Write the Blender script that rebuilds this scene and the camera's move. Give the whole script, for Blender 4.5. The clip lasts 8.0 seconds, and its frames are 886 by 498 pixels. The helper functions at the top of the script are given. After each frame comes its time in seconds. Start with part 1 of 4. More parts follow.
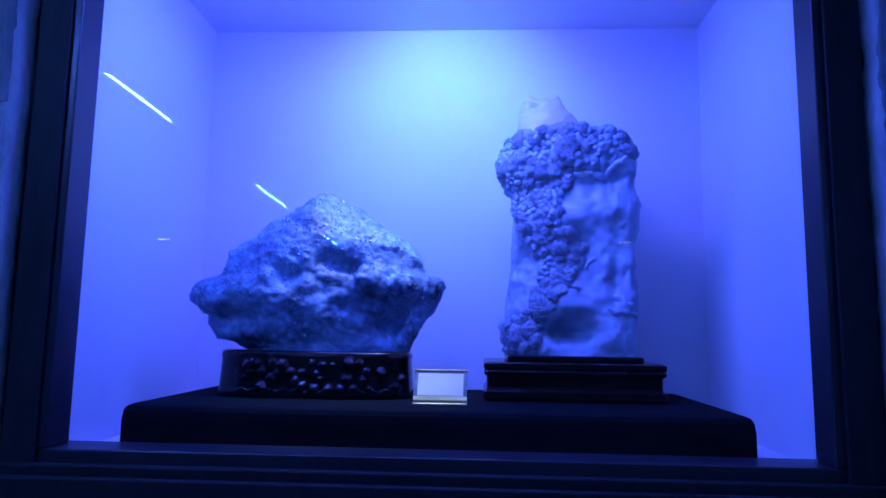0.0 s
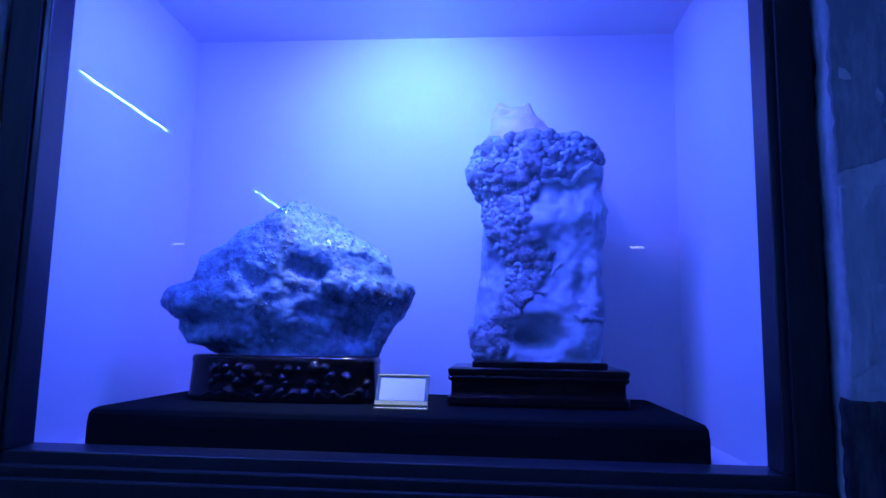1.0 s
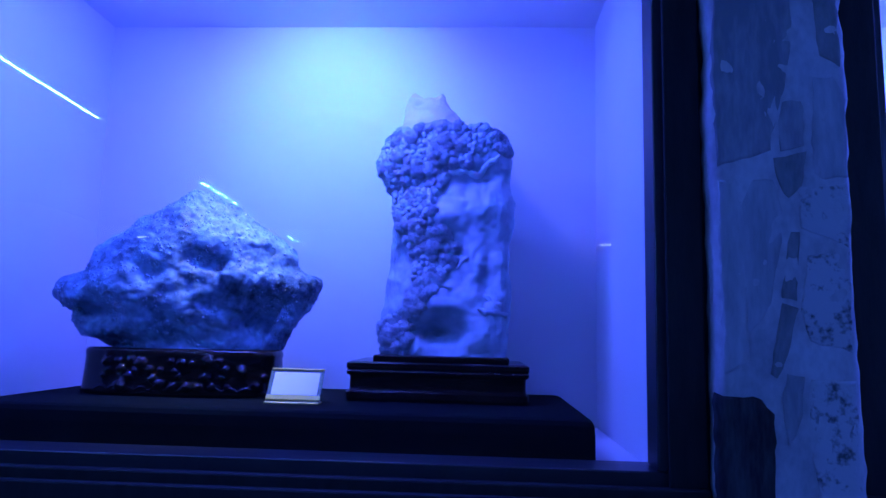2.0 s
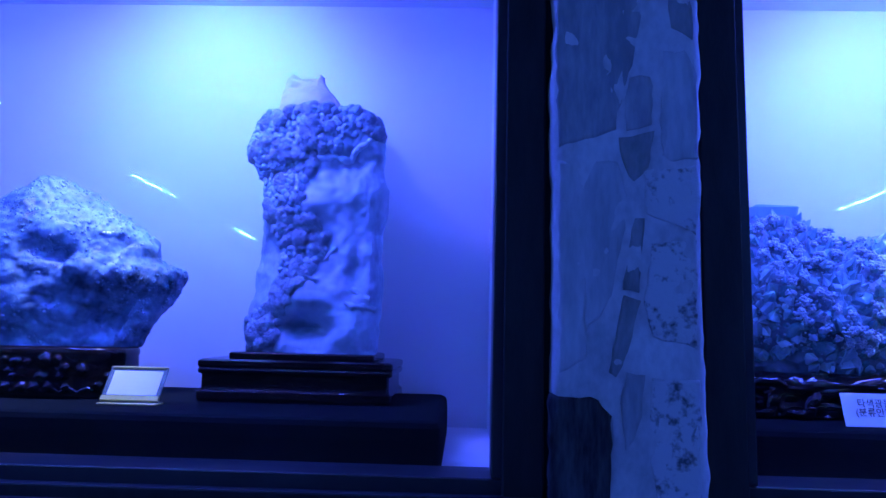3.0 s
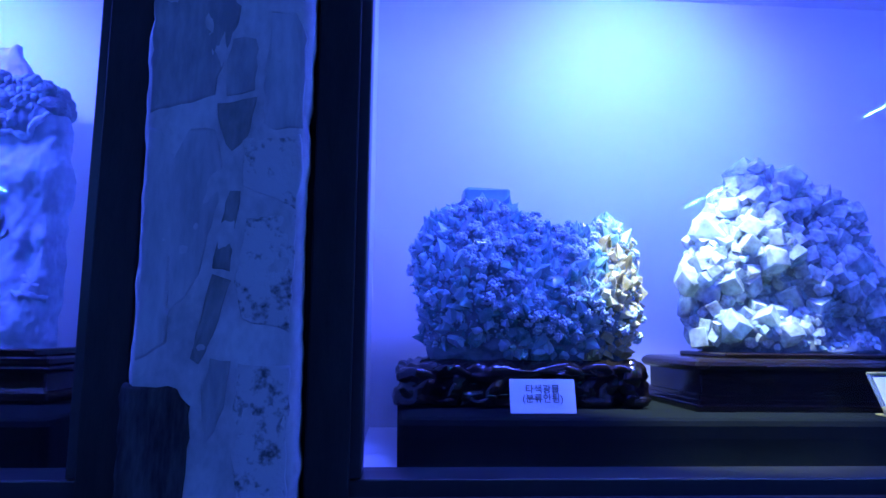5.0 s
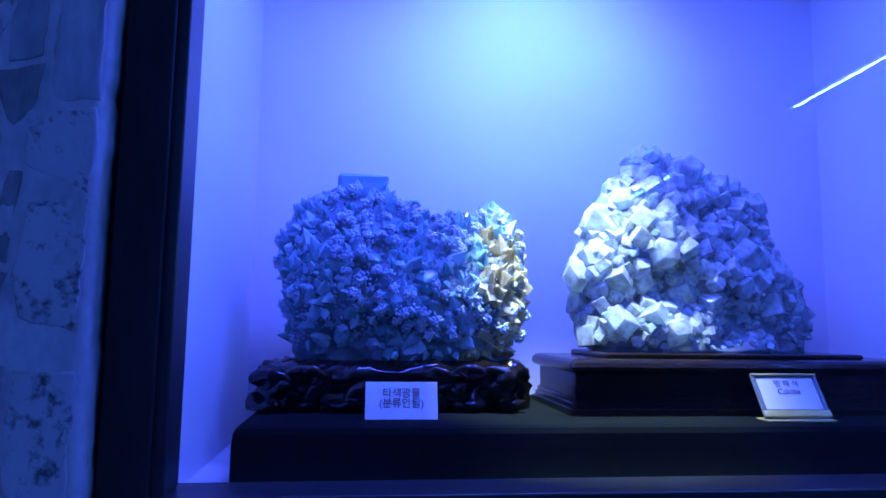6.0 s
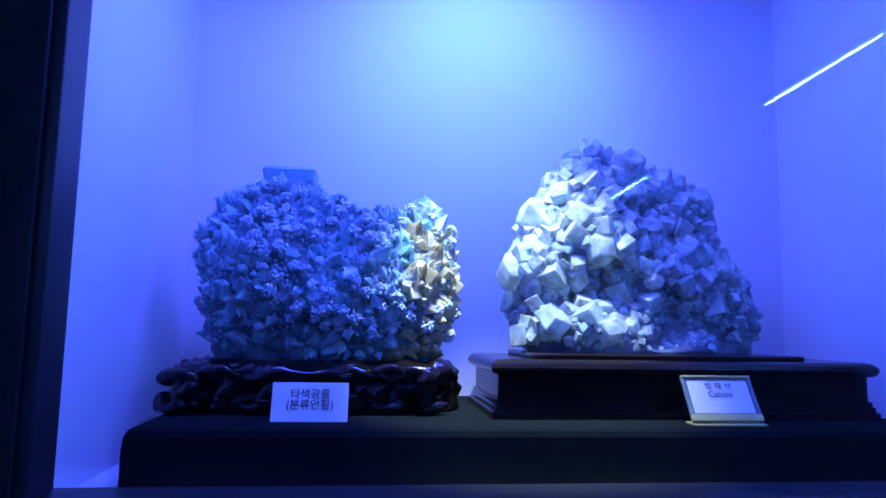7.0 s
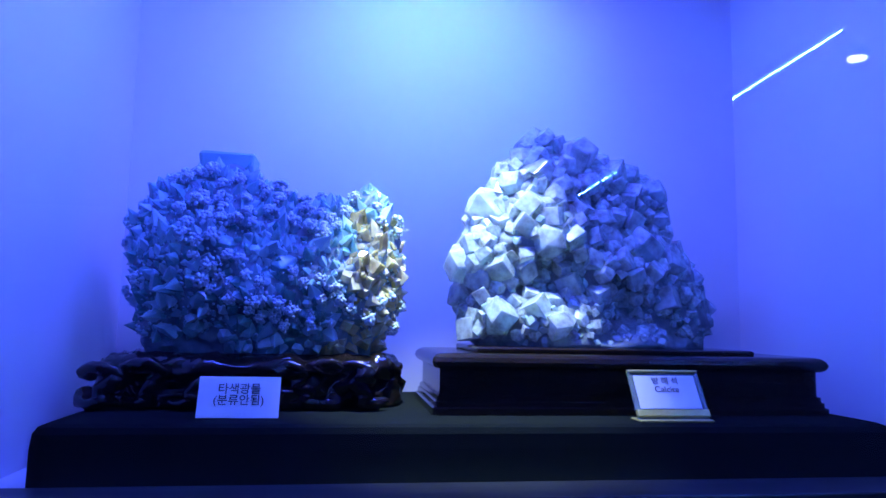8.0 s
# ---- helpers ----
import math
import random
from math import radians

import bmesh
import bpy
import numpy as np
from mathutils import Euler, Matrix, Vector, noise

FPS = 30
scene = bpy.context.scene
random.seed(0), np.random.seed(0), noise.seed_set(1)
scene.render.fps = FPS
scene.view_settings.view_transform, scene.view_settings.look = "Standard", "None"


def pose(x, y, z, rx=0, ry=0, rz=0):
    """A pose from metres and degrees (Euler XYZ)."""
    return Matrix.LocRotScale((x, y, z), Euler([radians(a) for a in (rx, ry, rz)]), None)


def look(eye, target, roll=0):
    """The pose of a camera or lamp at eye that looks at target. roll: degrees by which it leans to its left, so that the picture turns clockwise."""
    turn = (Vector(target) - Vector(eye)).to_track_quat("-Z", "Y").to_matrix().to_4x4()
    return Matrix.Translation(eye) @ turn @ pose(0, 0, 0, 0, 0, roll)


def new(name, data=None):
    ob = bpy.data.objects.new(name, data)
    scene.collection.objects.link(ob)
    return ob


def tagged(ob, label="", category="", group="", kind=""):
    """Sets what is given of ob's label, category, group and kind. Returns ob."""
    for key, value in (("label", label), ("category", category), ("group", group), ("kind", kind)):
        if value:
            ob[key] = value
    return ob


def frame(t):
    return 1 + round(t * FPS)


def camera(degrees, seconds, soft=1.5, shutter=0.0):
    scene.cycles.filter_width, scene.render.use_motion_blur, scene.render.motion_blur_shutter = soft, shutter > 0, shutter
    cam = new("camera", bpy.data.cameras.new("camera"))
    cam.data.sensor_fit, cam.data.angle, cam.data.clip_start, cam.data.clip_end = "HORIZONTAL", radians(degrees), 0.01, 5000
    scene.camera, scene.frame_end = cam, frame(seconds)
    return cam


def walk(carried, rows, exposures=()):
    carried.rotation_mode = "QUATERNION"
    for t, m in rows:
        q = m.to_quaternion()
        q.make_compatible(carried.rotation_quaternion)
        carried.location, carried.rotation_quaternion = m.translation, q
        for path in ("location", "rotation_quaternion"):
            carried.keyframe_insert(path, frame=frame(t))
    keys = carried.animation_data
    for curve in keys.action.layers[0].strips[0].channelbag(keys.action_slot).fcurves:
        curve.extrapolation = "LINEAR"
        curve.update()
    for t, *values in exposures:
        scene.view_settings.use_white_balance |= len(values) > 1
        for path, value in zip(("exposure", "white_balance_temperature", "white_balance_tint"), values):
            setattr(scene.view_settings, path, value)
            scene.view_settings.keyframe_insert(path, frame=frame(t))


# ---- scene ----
cam = camera(67.2, 8.0)
METRES, EYE, TILT, LEAN, TURN = 1.7, 1.4, 0.0, 0.0, 3.2
ROWS = [
    (0.0, 0.0, 0.0, 0.0, -0.11, 7.05, -0.87),
    (0.5, 0.0228, -0.001, 0.0014, -1.74, 7.44, -0.71),
    (1.0, 0.0761, -0.0093, 0.002, 1.35, 7.44, -1.04),
    (1.5, 0.1355, -0.0157, -0.0046, 1.75, 7.54, -1.11),
    (1.7, 0.1539, -0.0109, 0.0001, 0.68, 7.24, -0.91),
    (2.8, 0.3249, 0.0669, 0.0016, -1.24, 7.08, -1.67),
    (3.0, 0.3593, 0.0684, 0.0025, -1.52, 6.96, -1.38),
    (3.5, 0.4554, 0.0629, 0.0069, -0.37, 6.92, -1.16),
    (4.0, 0.5345, 0.0478, 0.0025, -1.97, 6.83, -0.81),
    (4.5, 0.605, 0.0555, -0.0041, -4.16, 7.07, -0.67),
    (4.7, 0.6386, 0.073, -0.01, -5.29, 7.32, -0.62),
    (5.8, 0.7776, 0.1443, -0.0044, -9.97, 6.78, -0.86),
    (6.0, 0.8105, 0.1469, -0.0005, -9.71, 6.59, -0.72),
    (6.5, 0.872, 0.1556, 0.0009, -9.44, 6.55, -0.56),
    (7.0, 0.9078, 0.1624, -0.001, -9.35, 6.61, -0.95),
    (7.5, 0.937, 0.1752, -0.0038, -10.77, 6.6, -1.34),
    (8.0, 0.9482, 0.1842, -0.0064, -11.48, 6.5, -1.16),
]
EXPOSURES = [(0.0, 0.12), (1.7, 0.12), (2.8, 0.42), (3.5, 0.47), (4.7, 0.50), (5.8, 0.22), (6.5, 0.08), (8.0, 0.0)]
walk(cam, [(t, pose(0, 0, EYE, TILT, LEAN, TURN) @ pose(METRES * x, METRES * y, METRES * z, 90 + pitch, roll, yaw)) for t, x, y, z, yaw, pitch, roll in ROWS], EXPOSURES)

# plan: glass line, back of the cases, floor and ceiling of the cases
GLASS, BACK, CASE_FLOOR, CASE_TOP, PLINTH = 1.345, 2.03, 1.14, 2.357, 1.235
OPENINGS = ((-0.845, 0.655), (1.094, 2.594))
ROOM_X, ROOM_Y = (-7.2, 6.0), -10.2

# ---- world and lamps ----
world = bpy.data.worlds.new("dark_room")
world.use_nodes = True
world.node_tree.nodes["Background"].inputs["Color"].default_value = (0.01, 0.02, 0.06, 1)
world.node_tree.nodes["Background"].inputs["Strength"].default_value = 0.1
scene.world = world


def lamp(name, kind, m, energy, colour, **more):
    data = bpy.data.lights.new(name, kind)
    data.energy, data.color = energy, colour
    for key, value in more.items():
        setattr(data, key, value)
    ob = new(name, data)
    ob.matrix_world = m
    return ob


for cx, spot_x, aim_x, share in ((-0.12, -0.14, -0.27, 0.16), (1.79, 1.72, 1.80, 1.0)):
    # blue tube behind the header, bulb that washes the back wall, white halogen spot
    lamp("case_tube_light", "AREA", look((cx - 0.10, 1.43, 2.33), (cx - 0.10, 1.80, 1.50)), 20.5, (0.045, 0.08, 1.0), shape="RECTANGLE", size=0.80, size_y=0.05)
    # wash bulb split: added violet spread paints a ring round the cyan core
    lamp("case_wash_light", "SPOT", look((cx, 1.50, 2.335), (cx, 2.03, 1.93)), 13.5, (0.30, 0.18, 1.0), spot_size=radians(122), spot_blend=1.0, shadow_soft_size=0.03)
    lamp("case_wash_core", "SPOT", look((cx, 1.50, 2.335), (cx, 2.03, 2.03)), 12.0, (0.0, 0.52, 0.90), spot_size=radians(100), spot_blend=1.0, shadow_soft_size=0.03)
    lamp("case_spot_light", "SPOT", look((spot_x, 1.53, 2.335), (aim_x, 1.645, 1.50)), 128.0 * share, (0.80, 1.0, 0.82), spot_size=radians(41), spot_blend=0.8, shadow_soft_size=0.015)


# ---- materials ----
def nodes_of(name):
    m = bpy.data.materials.new(name)
    m.use_nodes = True
    return m, m.node_tree.nodes, m.node_tree.links, m.node_tree.nodes["Principled BSDF"]


def ramp(nodes, stops):
    r = nodes.new("ShaderNodeValToRGB")
    while len(r.color_ramp.elements) < len(stops):
        r.color_ramp.elements.new(0.5)
    for e, (at, c) in zip(r.color_ramp.elements, stops):
        e.position, e.color = at, (*c, 1)
    return r


def surface(name, dark, light, rough=0.6, scale=20.0, fine=150.0, bump=0.3, vary="", veil=None, detail=6.0, spread=(0.3, 0.7), stretch=(1, 1, 1), depth=0.004, **sockets):
    """Two-scale noise between two colours, with relief; vary: 'object' or 'island' shifts each piece's tone."""
    m, n, l, p = nodes_of(name)
    co = n.new("ShaderNodeTexCoord")
    mp = n.new("ShaderNodeMapping")
    mp.inputs["Scale"].default_value = stretch
    l.new(co.outputs["Object"], mp.inputs["Vector"])
    a, b = n.new("ShaderNodeTexNoise"), n.new("ShaderNodeTexNoise")
    for x, s in ((a, scale), (b, fine)):
        x.inputs["Scale"].default_value, x.inputs["Detail"].default_value = s, detail
        l.new(mp.outputs["Vector"], x.inputs["Vector"])
    mix = n.new("ShaderNodeMath")
    mix.operation = "MULTIPLY_ADD"
    mix.inputs[1].default_value = 0.35
    l.new(b.outputs["Fac"], mix.inputs[0])
    sub = n.new("ShaderNodeMath")
    sub.operation = "MULTIPLY"
    sub.inputs[1].default_value = 0.65
    l.new(a.outputs["Fac"], sub.inputs[0])
    l.new(sub.outputs[0], mix.inputs[2])
    value = mix.outputs[0]
    if vary:
        info = n.new("ShaderNodeObjectInfo" if vary == "object" else "ShaderNodeNewGeometry")
        shift = n.new("ShaderNodeMath")
        shift.operation = "MULTIPLY_ADD"
        shift.inputs[1].default_value = 0.35
        l.new(info.outputs["Random" if vary == "object" else "Random Per Island"], shift.inputs[0])
        low = n.new("ShaderNodeMath")
        low.operation = "SUBTRACT"
        low.inputs[1].default_value = 0.17
        l.new(value, low.inputs[0])
        l.new(low.outputs[0], shift.inputs[2])
        value = shift.outputs[0]
    r = ramp(n, ((spread[0], dark), (spread[1], light)))
    l.new(value, r.inputs["Fac"])
    l.new(r.outputs["Color"], p.inputs["Base Color"])
    p.inputs["Roughness"].default_value = rough
    if bump:
        bp = n.new("ShaderNodeBump")
        bp.inputs["Strength"].default_value, bp.inputs["Distance"].default_value = bump, depth
        l.new(mix.outputs[0], bp.inputs["Height"])
        l.new(bp.outputs["Normal"], p.inputs["Normal"])
    for key, v in sockets.items():
        p.inputs[key.replace("_", " ")].default_value = v
    if veil:
        # cloudy and clear zones inside a crystal
        cloud, clear = n.new("ShaderNodeTexNoise"), n.new("ShaderNodeMapRange")
        cloud.inputs["Scale"].default_value, cloud.inputs["Detail"].default_value = 1.7, 3.0
        l.new(co.outputs["Object"], cloud.inputs["Vector"])
        l.new(cloud.outputs["Fac"], clear.inputs["Value"])
        for key, v in zip(("From Min", "From Max", "To Min", "To Max"), (0.25, 0.75, *veil)):
            clear.inputs[key].default_value = v
        l.new(clear.outputs["Result"], p.inputs["Transmission Weight"])
    return m


def glass_pane(name):
    """Thin clear pane: see-through, with a mirror part that grows at a slant."""
    m, n, l, p = nodes_of(name)
    n.remove(p)
    clear, gloss, mix, fres = n.new("ShaderNodeBsdfTransparent"), n.new("ShaderNodeBsdfGlossy"), n.new("ShaderNodeMixShader"), n.new("ShaderNodeFresnel")
    clear.inputs["Color"].default_value = (0.96, 0.98, 0.97, 1)
    gloss.inputs["Roughness"].default_value = 0.0
    gloss.inputs["Color"].default_value = (1, 1, 1, 1)
    fres.inputs["IOR"].default_value = 1.55
    l.new(fres.outputs[0], mix.inputs[0])
    l.new(clear.outputs[0], mix.inputs[1])
    l.new(gloss.outputs[0], mix.inputs[2])
    l.new(mix.outputs[0], n["Material Output"].inputs["Surface"])
    return m


def glow(name, colour, strength):
    m, n, l, p = nodes_of(name)
    p.inputs["Base Color"].default_value = (0.8, 0.8, 0.8, 1)
    p.inputs["Emission Color"].default_value = (*colour, 1)
    p.inputs["Emission Strength"].default_value = strength
    return m


WHITE_WALL = surface("white_case_paint", (0.74, 0.74, 0.74), (0.80, 0.80, 0.80), 0.55, 3, 60, 0.05)
BLACK_WOOD = surface("black_frame_wood", (0.010, 0.013, 0.013), (0.023, 0.027, 0.027), 0.6, 8, 90, 0.1, stretch=(6, 6, 1), Specular_IOR_Level=0.25)
VELVET = surface("black_velvet", (0.004, 0.0065, 0.007), (0.009, 0.0125, 0.013), 0.95, 6, 700, 0.4, Specular_IOR_Level=0.06)
# dark sill rail; on the jambs its lighter tone stands in for case light
SILL_AND_LIT_JAMB = surface("sill_and_lit_jamb_paint", (0.018, 0.02, 0.024), (0.032, 0.035, 0.04), 0.35, 8, 90, 0.1)
LACQUER = surface("dark_lacquered_wood", (0.007, 0.005, 0.004), (0.020, 0.013, 0.009), 0.14, 10, 120, 0.08, stretch=(1, 6, 6), Specular_IOR_Level=0.35)
CARVED = surface("carved_glossy_wood", (0.004, 0.004, 0.004), (0.016, 0.012, 0.010), 0.055, 1.6, 6, 0.12, vary="object", depth=0.08, Specular_IOR_Level=0.75)
ROOT = surface("carved_root_wood", (0.003, 0.003, 0.003), (0.014, 0.009, 0.007), 0.07, 20, 70, 0.35, depth=0.004, Specular_IOR_Level=0.5)
MORTAR = surface("grey_mortar", (0.34, 0.35, 0.35), (0.58, 0.59, 0.58), 0.9, 9, 60, 0.7, spread=(0.34, 0.62), stretch=(1.3, 1, 0.8))
STONE = surface("grey_wall_stone", (0.22, 0.24, 0.25), (0.50, 0.52, 0.52), 0.85, 10, 45, 0.8, vary="object", spread=(0.30, 0.72), stretch=(2.2, 1, 0.6), depth=0.006)
MOTTLED = surface("mottled_wall_stone", (0.09, 0.095, 0.10), (0.50, 0.52, 0.52), 0.85, 34, 120, 0.9, spread=(0.34, 0.47), depth=0.006)
GREY_STONE = surface("shaded_wall_stone", (0.15, 0.165, 0.16), (0.32, 0.34, 0.33), 0.85, 12, 60, 0.8, stretch=(2, 1, 0.7), depth=0.006)
DARK_STONE = surface("dark_wall_stone", (0.008, 0.009, 0.012), (0.075, 0.08, 0.085), 0.8, 14, 70, 0.9, spread=(0.34, 0.70), stretch=(2.5, 1, 0.5), depth=0.006, Specular_IOR_Level=0.2)
QUARTZ = surface("druzy_quartz", (0.016, 0.05, 0.085), (0.28, 0.50, 0.66), 0.5, 9, 60, 0.5, spread=(0.37, 0.65), depth=0.004)
QUARTZ_GRAIN = surface("quartz_grains", (0.06, 0.14, 0.20), (0.36, 0.58, 0.72), 0.25, 9, 220, 0.1, spread=(0.34, 0.66))
PALE_STONE = surface("pale_waxy_stone", (0.20, 0.30, 0.36), (0.46, 0.60, 0.68), 0.5, 9, 40, 0.5, spread=(0.32, 0.64), depth=0.005)
PEAK_STONE = surface("white_waxy_stone", (0.48, 0.45, 0.48), (0.62, 0.58, 0.60), 0.45, 16, 120, 0.3)
NODULE = surface("grey_nodule_crust", (0.28, 0.40, 0.46), (0.58, 0.74, 0.80), 0.65, 2.0, 9, 0.7, vary="object", depth=0.25)
SPAR = surface("white_calcite", (0.70, 0.91, 0.89), (0.86, 1.0, 0.97), 0.2, 0.9, 2.5, 0.04, vary="object", veil=(0.34, 0.84), detail=1.0, depth=0.03, spread=(0.25, 0.7), IOR=1.45, Subsurface_Weight=0.4, Subsurface_Radius=(0.03, 0.03, 0.03), Subsurface_Scale=1.0)
SPAR_BED = surface("calcite_bed_rock", (0.04, 0.055, 0.065), (0.24, 0.30, 0.32), 0.7, 14, 120, 0.9, depth=0.006)
FROST = surface("frosty_crust", (0.30, 0.43, 0.50), (0.56, 0.70, 0.76), 0.7, 40, 250, 0.7, vary="island")
PAPER = surface("white_card", (0.78, 0.78, 0.78), (0.83, 0.83, 0.83), 0.7, 4, 60, 0.03)
INK = surface("black_ink", (0.012, 0.012, 0.013), (0.02, 0.02, 0.02), 0.6, 40, 200, 0.0)
BRASS = surface("dull_gilt_edge", (0.55, 0.46, 0.10), (0.76, 0.68, 0.24), 0.35, 30, 200, 0.1, Metallic=0.25)
ACRYLIC = surface("clear_acrylic", (0.55, 0.66, 0.58), (0.66, 0.76, 0.68), 0.08, 5, 60, 0.0, Transmission_Weight=0.7, IOR=1.49)
PANE = glass_pane("clear_glass")
# room walls and floor are unseen; paled to bounce strip light onto the pillars
ROOM_WALL = surface("grey_room_wall", (0.42, 0.42, 0.42), (0.52, 0.52, 0.52), 0.8, 4, 60, 0.2)
PALE_CEILING = surface("pale_ceiling_paint", (0.55, 0.55, 0.55), (0.65, 0.65, 0.65), 0.8, 4, 60, 0.1)
ROOM_FLOOR = surface("grey_room_floor", (0.38, 0.38, 0.38), (0.48, 0.48, 0.48), 0.4, 5, 90, 0.1)
TUBE_GLOW = glow("tube_glow", (0.045, 0.16, 1.0), 1150.0)
SPOT_GLOW = glow("downlight_glow", (0.75, 0.9, 1.0), 30.0)
BAR_GLOW = glow("bar_glow", (0.75, 0.9, 1.0), 10.0)
SHELL = surface("lamp_shell", (0.10, 0.10, 0.10), (0.16, 0.16, 0.16), 0.5, 20, 90, 0.05)


SPIKE = surface("grey_calcite_spikes", (0.18, 0.47, 0.48), (0.40, 0.76, 0.75), 0.15, 0.9, 2.5, 0.05, vary="object", veil=(0.2, 0.65), detail=1.0, depth=0.03, IOR=1.48, Subsurface_Weight=0.3, Subsurface_Radius=(0.02, 0.02, 0.02), Subsurface_Scale=1.0)
YELLOW_SPIKE = surface("yellow_calcite_spikes", (0.62, 0.52, 0.22), (0.88, 0.84, 0.54), 0.15, 0.9, 2.5, 0.05, vary="object", veil=(0.2, 0.6), detail=1.0, depth=0.03, IOR=1.48, Subsurface_Weight=0.35, Subsurface_Radius=(0.02, 0.02, 0.02), Subsurface_Scale=1.0)
SPIKE_BED = surface("calcite_matrix", (0.04, 0.07, 0.085), (0.20, 0.30, 0.35), 0.6, 12, 90, 1.0, depth=0.008)


# ---- mesh helpers ----
def thing(name, at, label, category, group="", kind=""):
    ob = new(name)
    ob.empty_display_size = 0.05
    ob.location = at
    return tagged(ob, label, category, group, kind)


def base_of(ob):
    at = Vector((0, 0, 0))
    while ob:
        at += ob.location
        ob = ob.parent
    return at


def part(name, bm, material, parent=None, label="", smooth=False):
    """Links a bmesh, built in world places, as one mesh object under a thing or a part."""
    if parent:
        bmesh.ops.translate(bm, verts=bm.verts, vec=-base_of(parent))
    mesh = bpy.data.meshes.new(name)
    bm.to_mesh(mesh)
    bm.free()
    if smooth:
        mesh.polygons.foreach_set("use_smooth", [True] * len(mesh.polygons))
    mesh.materials.append(material)
    ob = new(name, mesh)
    ob.parent = parent
    return tagged(ob, label)


def structure(name, bm, material, label, category, smooth=False):
    ob = part(name, bm, material, None, "", smooth)
    return tagged(ob, label, category, "", "structure")


def add_box(bm, x0, x1, y0, y1, z0, z1, bevel=0.0, segments=2):
    v = bmesh.ops.create_cube(bm, size=1.0)["verts"]
    bmesh.ops.scale(bm, vec=(x1 - x0, y1 - y0, z1 - z0), verts=v)
    bmesh.ops.translate(bm, vec=((x0 + x1) / 2, (y0 + y1) / 2, (z0 + z1) / 2), verts=v)
    if bevel:
        edges = list({e for w in v for e in w.link_edges})
        bmesh.ops.bevel(bm, geom=edges, offset=bevel, segments=segments, profile=0.5, affect="EDGES")


def box(x0, x1, y0, y1, z0, z1, bevel=0.0, segments=2):
    bm = bmesh.new()
    add_box(bm, x0, x1, y0, y1, z0, z1, bevel, segments)
    return bm


def moulded(x0, x1, y0, y1, rows, corner=0.012, n=4):
    """A block with a moulded edge: rows of (z, inset) from the bottom up, corners rounded."""
    bm = bmesh.new()
    rings = []
    for z, inset in rows:
        a0, a1, b0, b1 = x0 + inset, x1 - inset, y0 + inset, y1 - inset
        ring = []
        for cx, cy, start in ((a1 - corner, b1 - corner, 0), (a0 + corner, b1 - corner, 90), (a0 + corner, b0 + corner, 180), (a1 - corner, b0 + corner, 270)):
            for i in range(n + 1):
                t = radians(start + 90 * i / n)
                ring.append(bm.verts.new((cx + corner * math.cos(t), cy + corner * math.sin(t), z)))
        rings.append(ring)
    for a, b in zip(rings, rings[1:]):
        for i in range(len(a)):
            j = (i + 1) % len(a)
            bm.faces.new((a[i], a[j], b[j], b[i]))
    bm.faces.new(rings[0][::-1])
    bm.faces.new(rings[-1])
    return bm


def fbm(p, scale, octaves=4):
    return noise.fractal(Vector(p) * scale, 1.0, 2.0, octaves)


def loft(rows, bulge=2.4, around=120, rings=90):
    """A boulder: rows of (z, left, right, front, back) from the bottom up, blended smoothly, rounded in plan."""
    rows = np.array(rows, float)
    zs = np.linspace(rows[0, 0], rows[-1, 0], rings)
    cols = [np.interp(zs, rows[:, 0], rows[:, k]) for k in range(1, 5)]
    kernel = np.array([1, 2, 3, 2, 1]) / 9
    cols = [np.convolve(np.pad(c, 2, mode="edge"), kernel, "valid") for c in cols]
    bm = bmesh.new()
    loops = []
    for z, xl, xr, yf, yb in zip(zs, *cols):
        loop = []
        for i in range(around):
            t = 2 * math.pi * i / around
            c, s = math.cos(t), math.sin(t)
            ux, uy = math.copysign(abs(c) ** (2 / bulge), c), math.copysign(abs(s) ** (2 / bulge), s)
            loop.append(bm.verts.new(((xl + xr) / 2 + ux * (xr - xl) / 2, (yf + yb) / 2 + uy * (yb - yf) / 2, z)))
        loops.append(loop)
    for a, b in zip(loops, loops[1:]):
        for i in range(around):
            j = (i + 1) % around
            bm.faces.new((a[i], a[j], b[j], b[i]))
    bm.faces.new(loops[0][::-1])
    bm.faces.new(loops[-1])
    return bm


def roughen(bm, layers, seed=0.0, floor=None, stretch=(1, 1, 1)):
    """Pushes the surface in and out by noise: layers of (scale, depth, kind)."""
    bm.normal_update()
    moves = []
    off = Vector((seed * 13.7, seed * 5.1, -seed * 9.3))
    for v in bm.verts:
        d = 0.0
        for scale, depth, kind in layers:
            q = (v.co + off) * Vector(stretch) * scale
            if kind == "ridge":
                d += depth * (1 - 2 * abs(noise.noise(q)))
            elif kind == "cell":
                d += depth * (0.5 - noise.voronoi(q)[0][0])
            else:
                d += depth * noise.fractal(q, 1.0, 2.0, 4)
        moves.append(d)
    for v, d in zip(bm.verts, moves):
        if floor is None or v.co.z > floor + 0.004:
            v.co += v.normal * d
            if floor is not None:
                v.co.z = max(v.co.z, floor)


def swell(bm, lobes, behind):
    """Pushes the front out or in: lobes of (x, z, half width, half height, depth towards the glass)."""
    for v in bm.verts:
        if v.co.y < behind:
            v.co.y -= sum(d * math.exp(-((v.co.x - x) / w) ** 2 - ((v.co.z - z) / h) ** 2) for x, z, w, h, d in lobes)


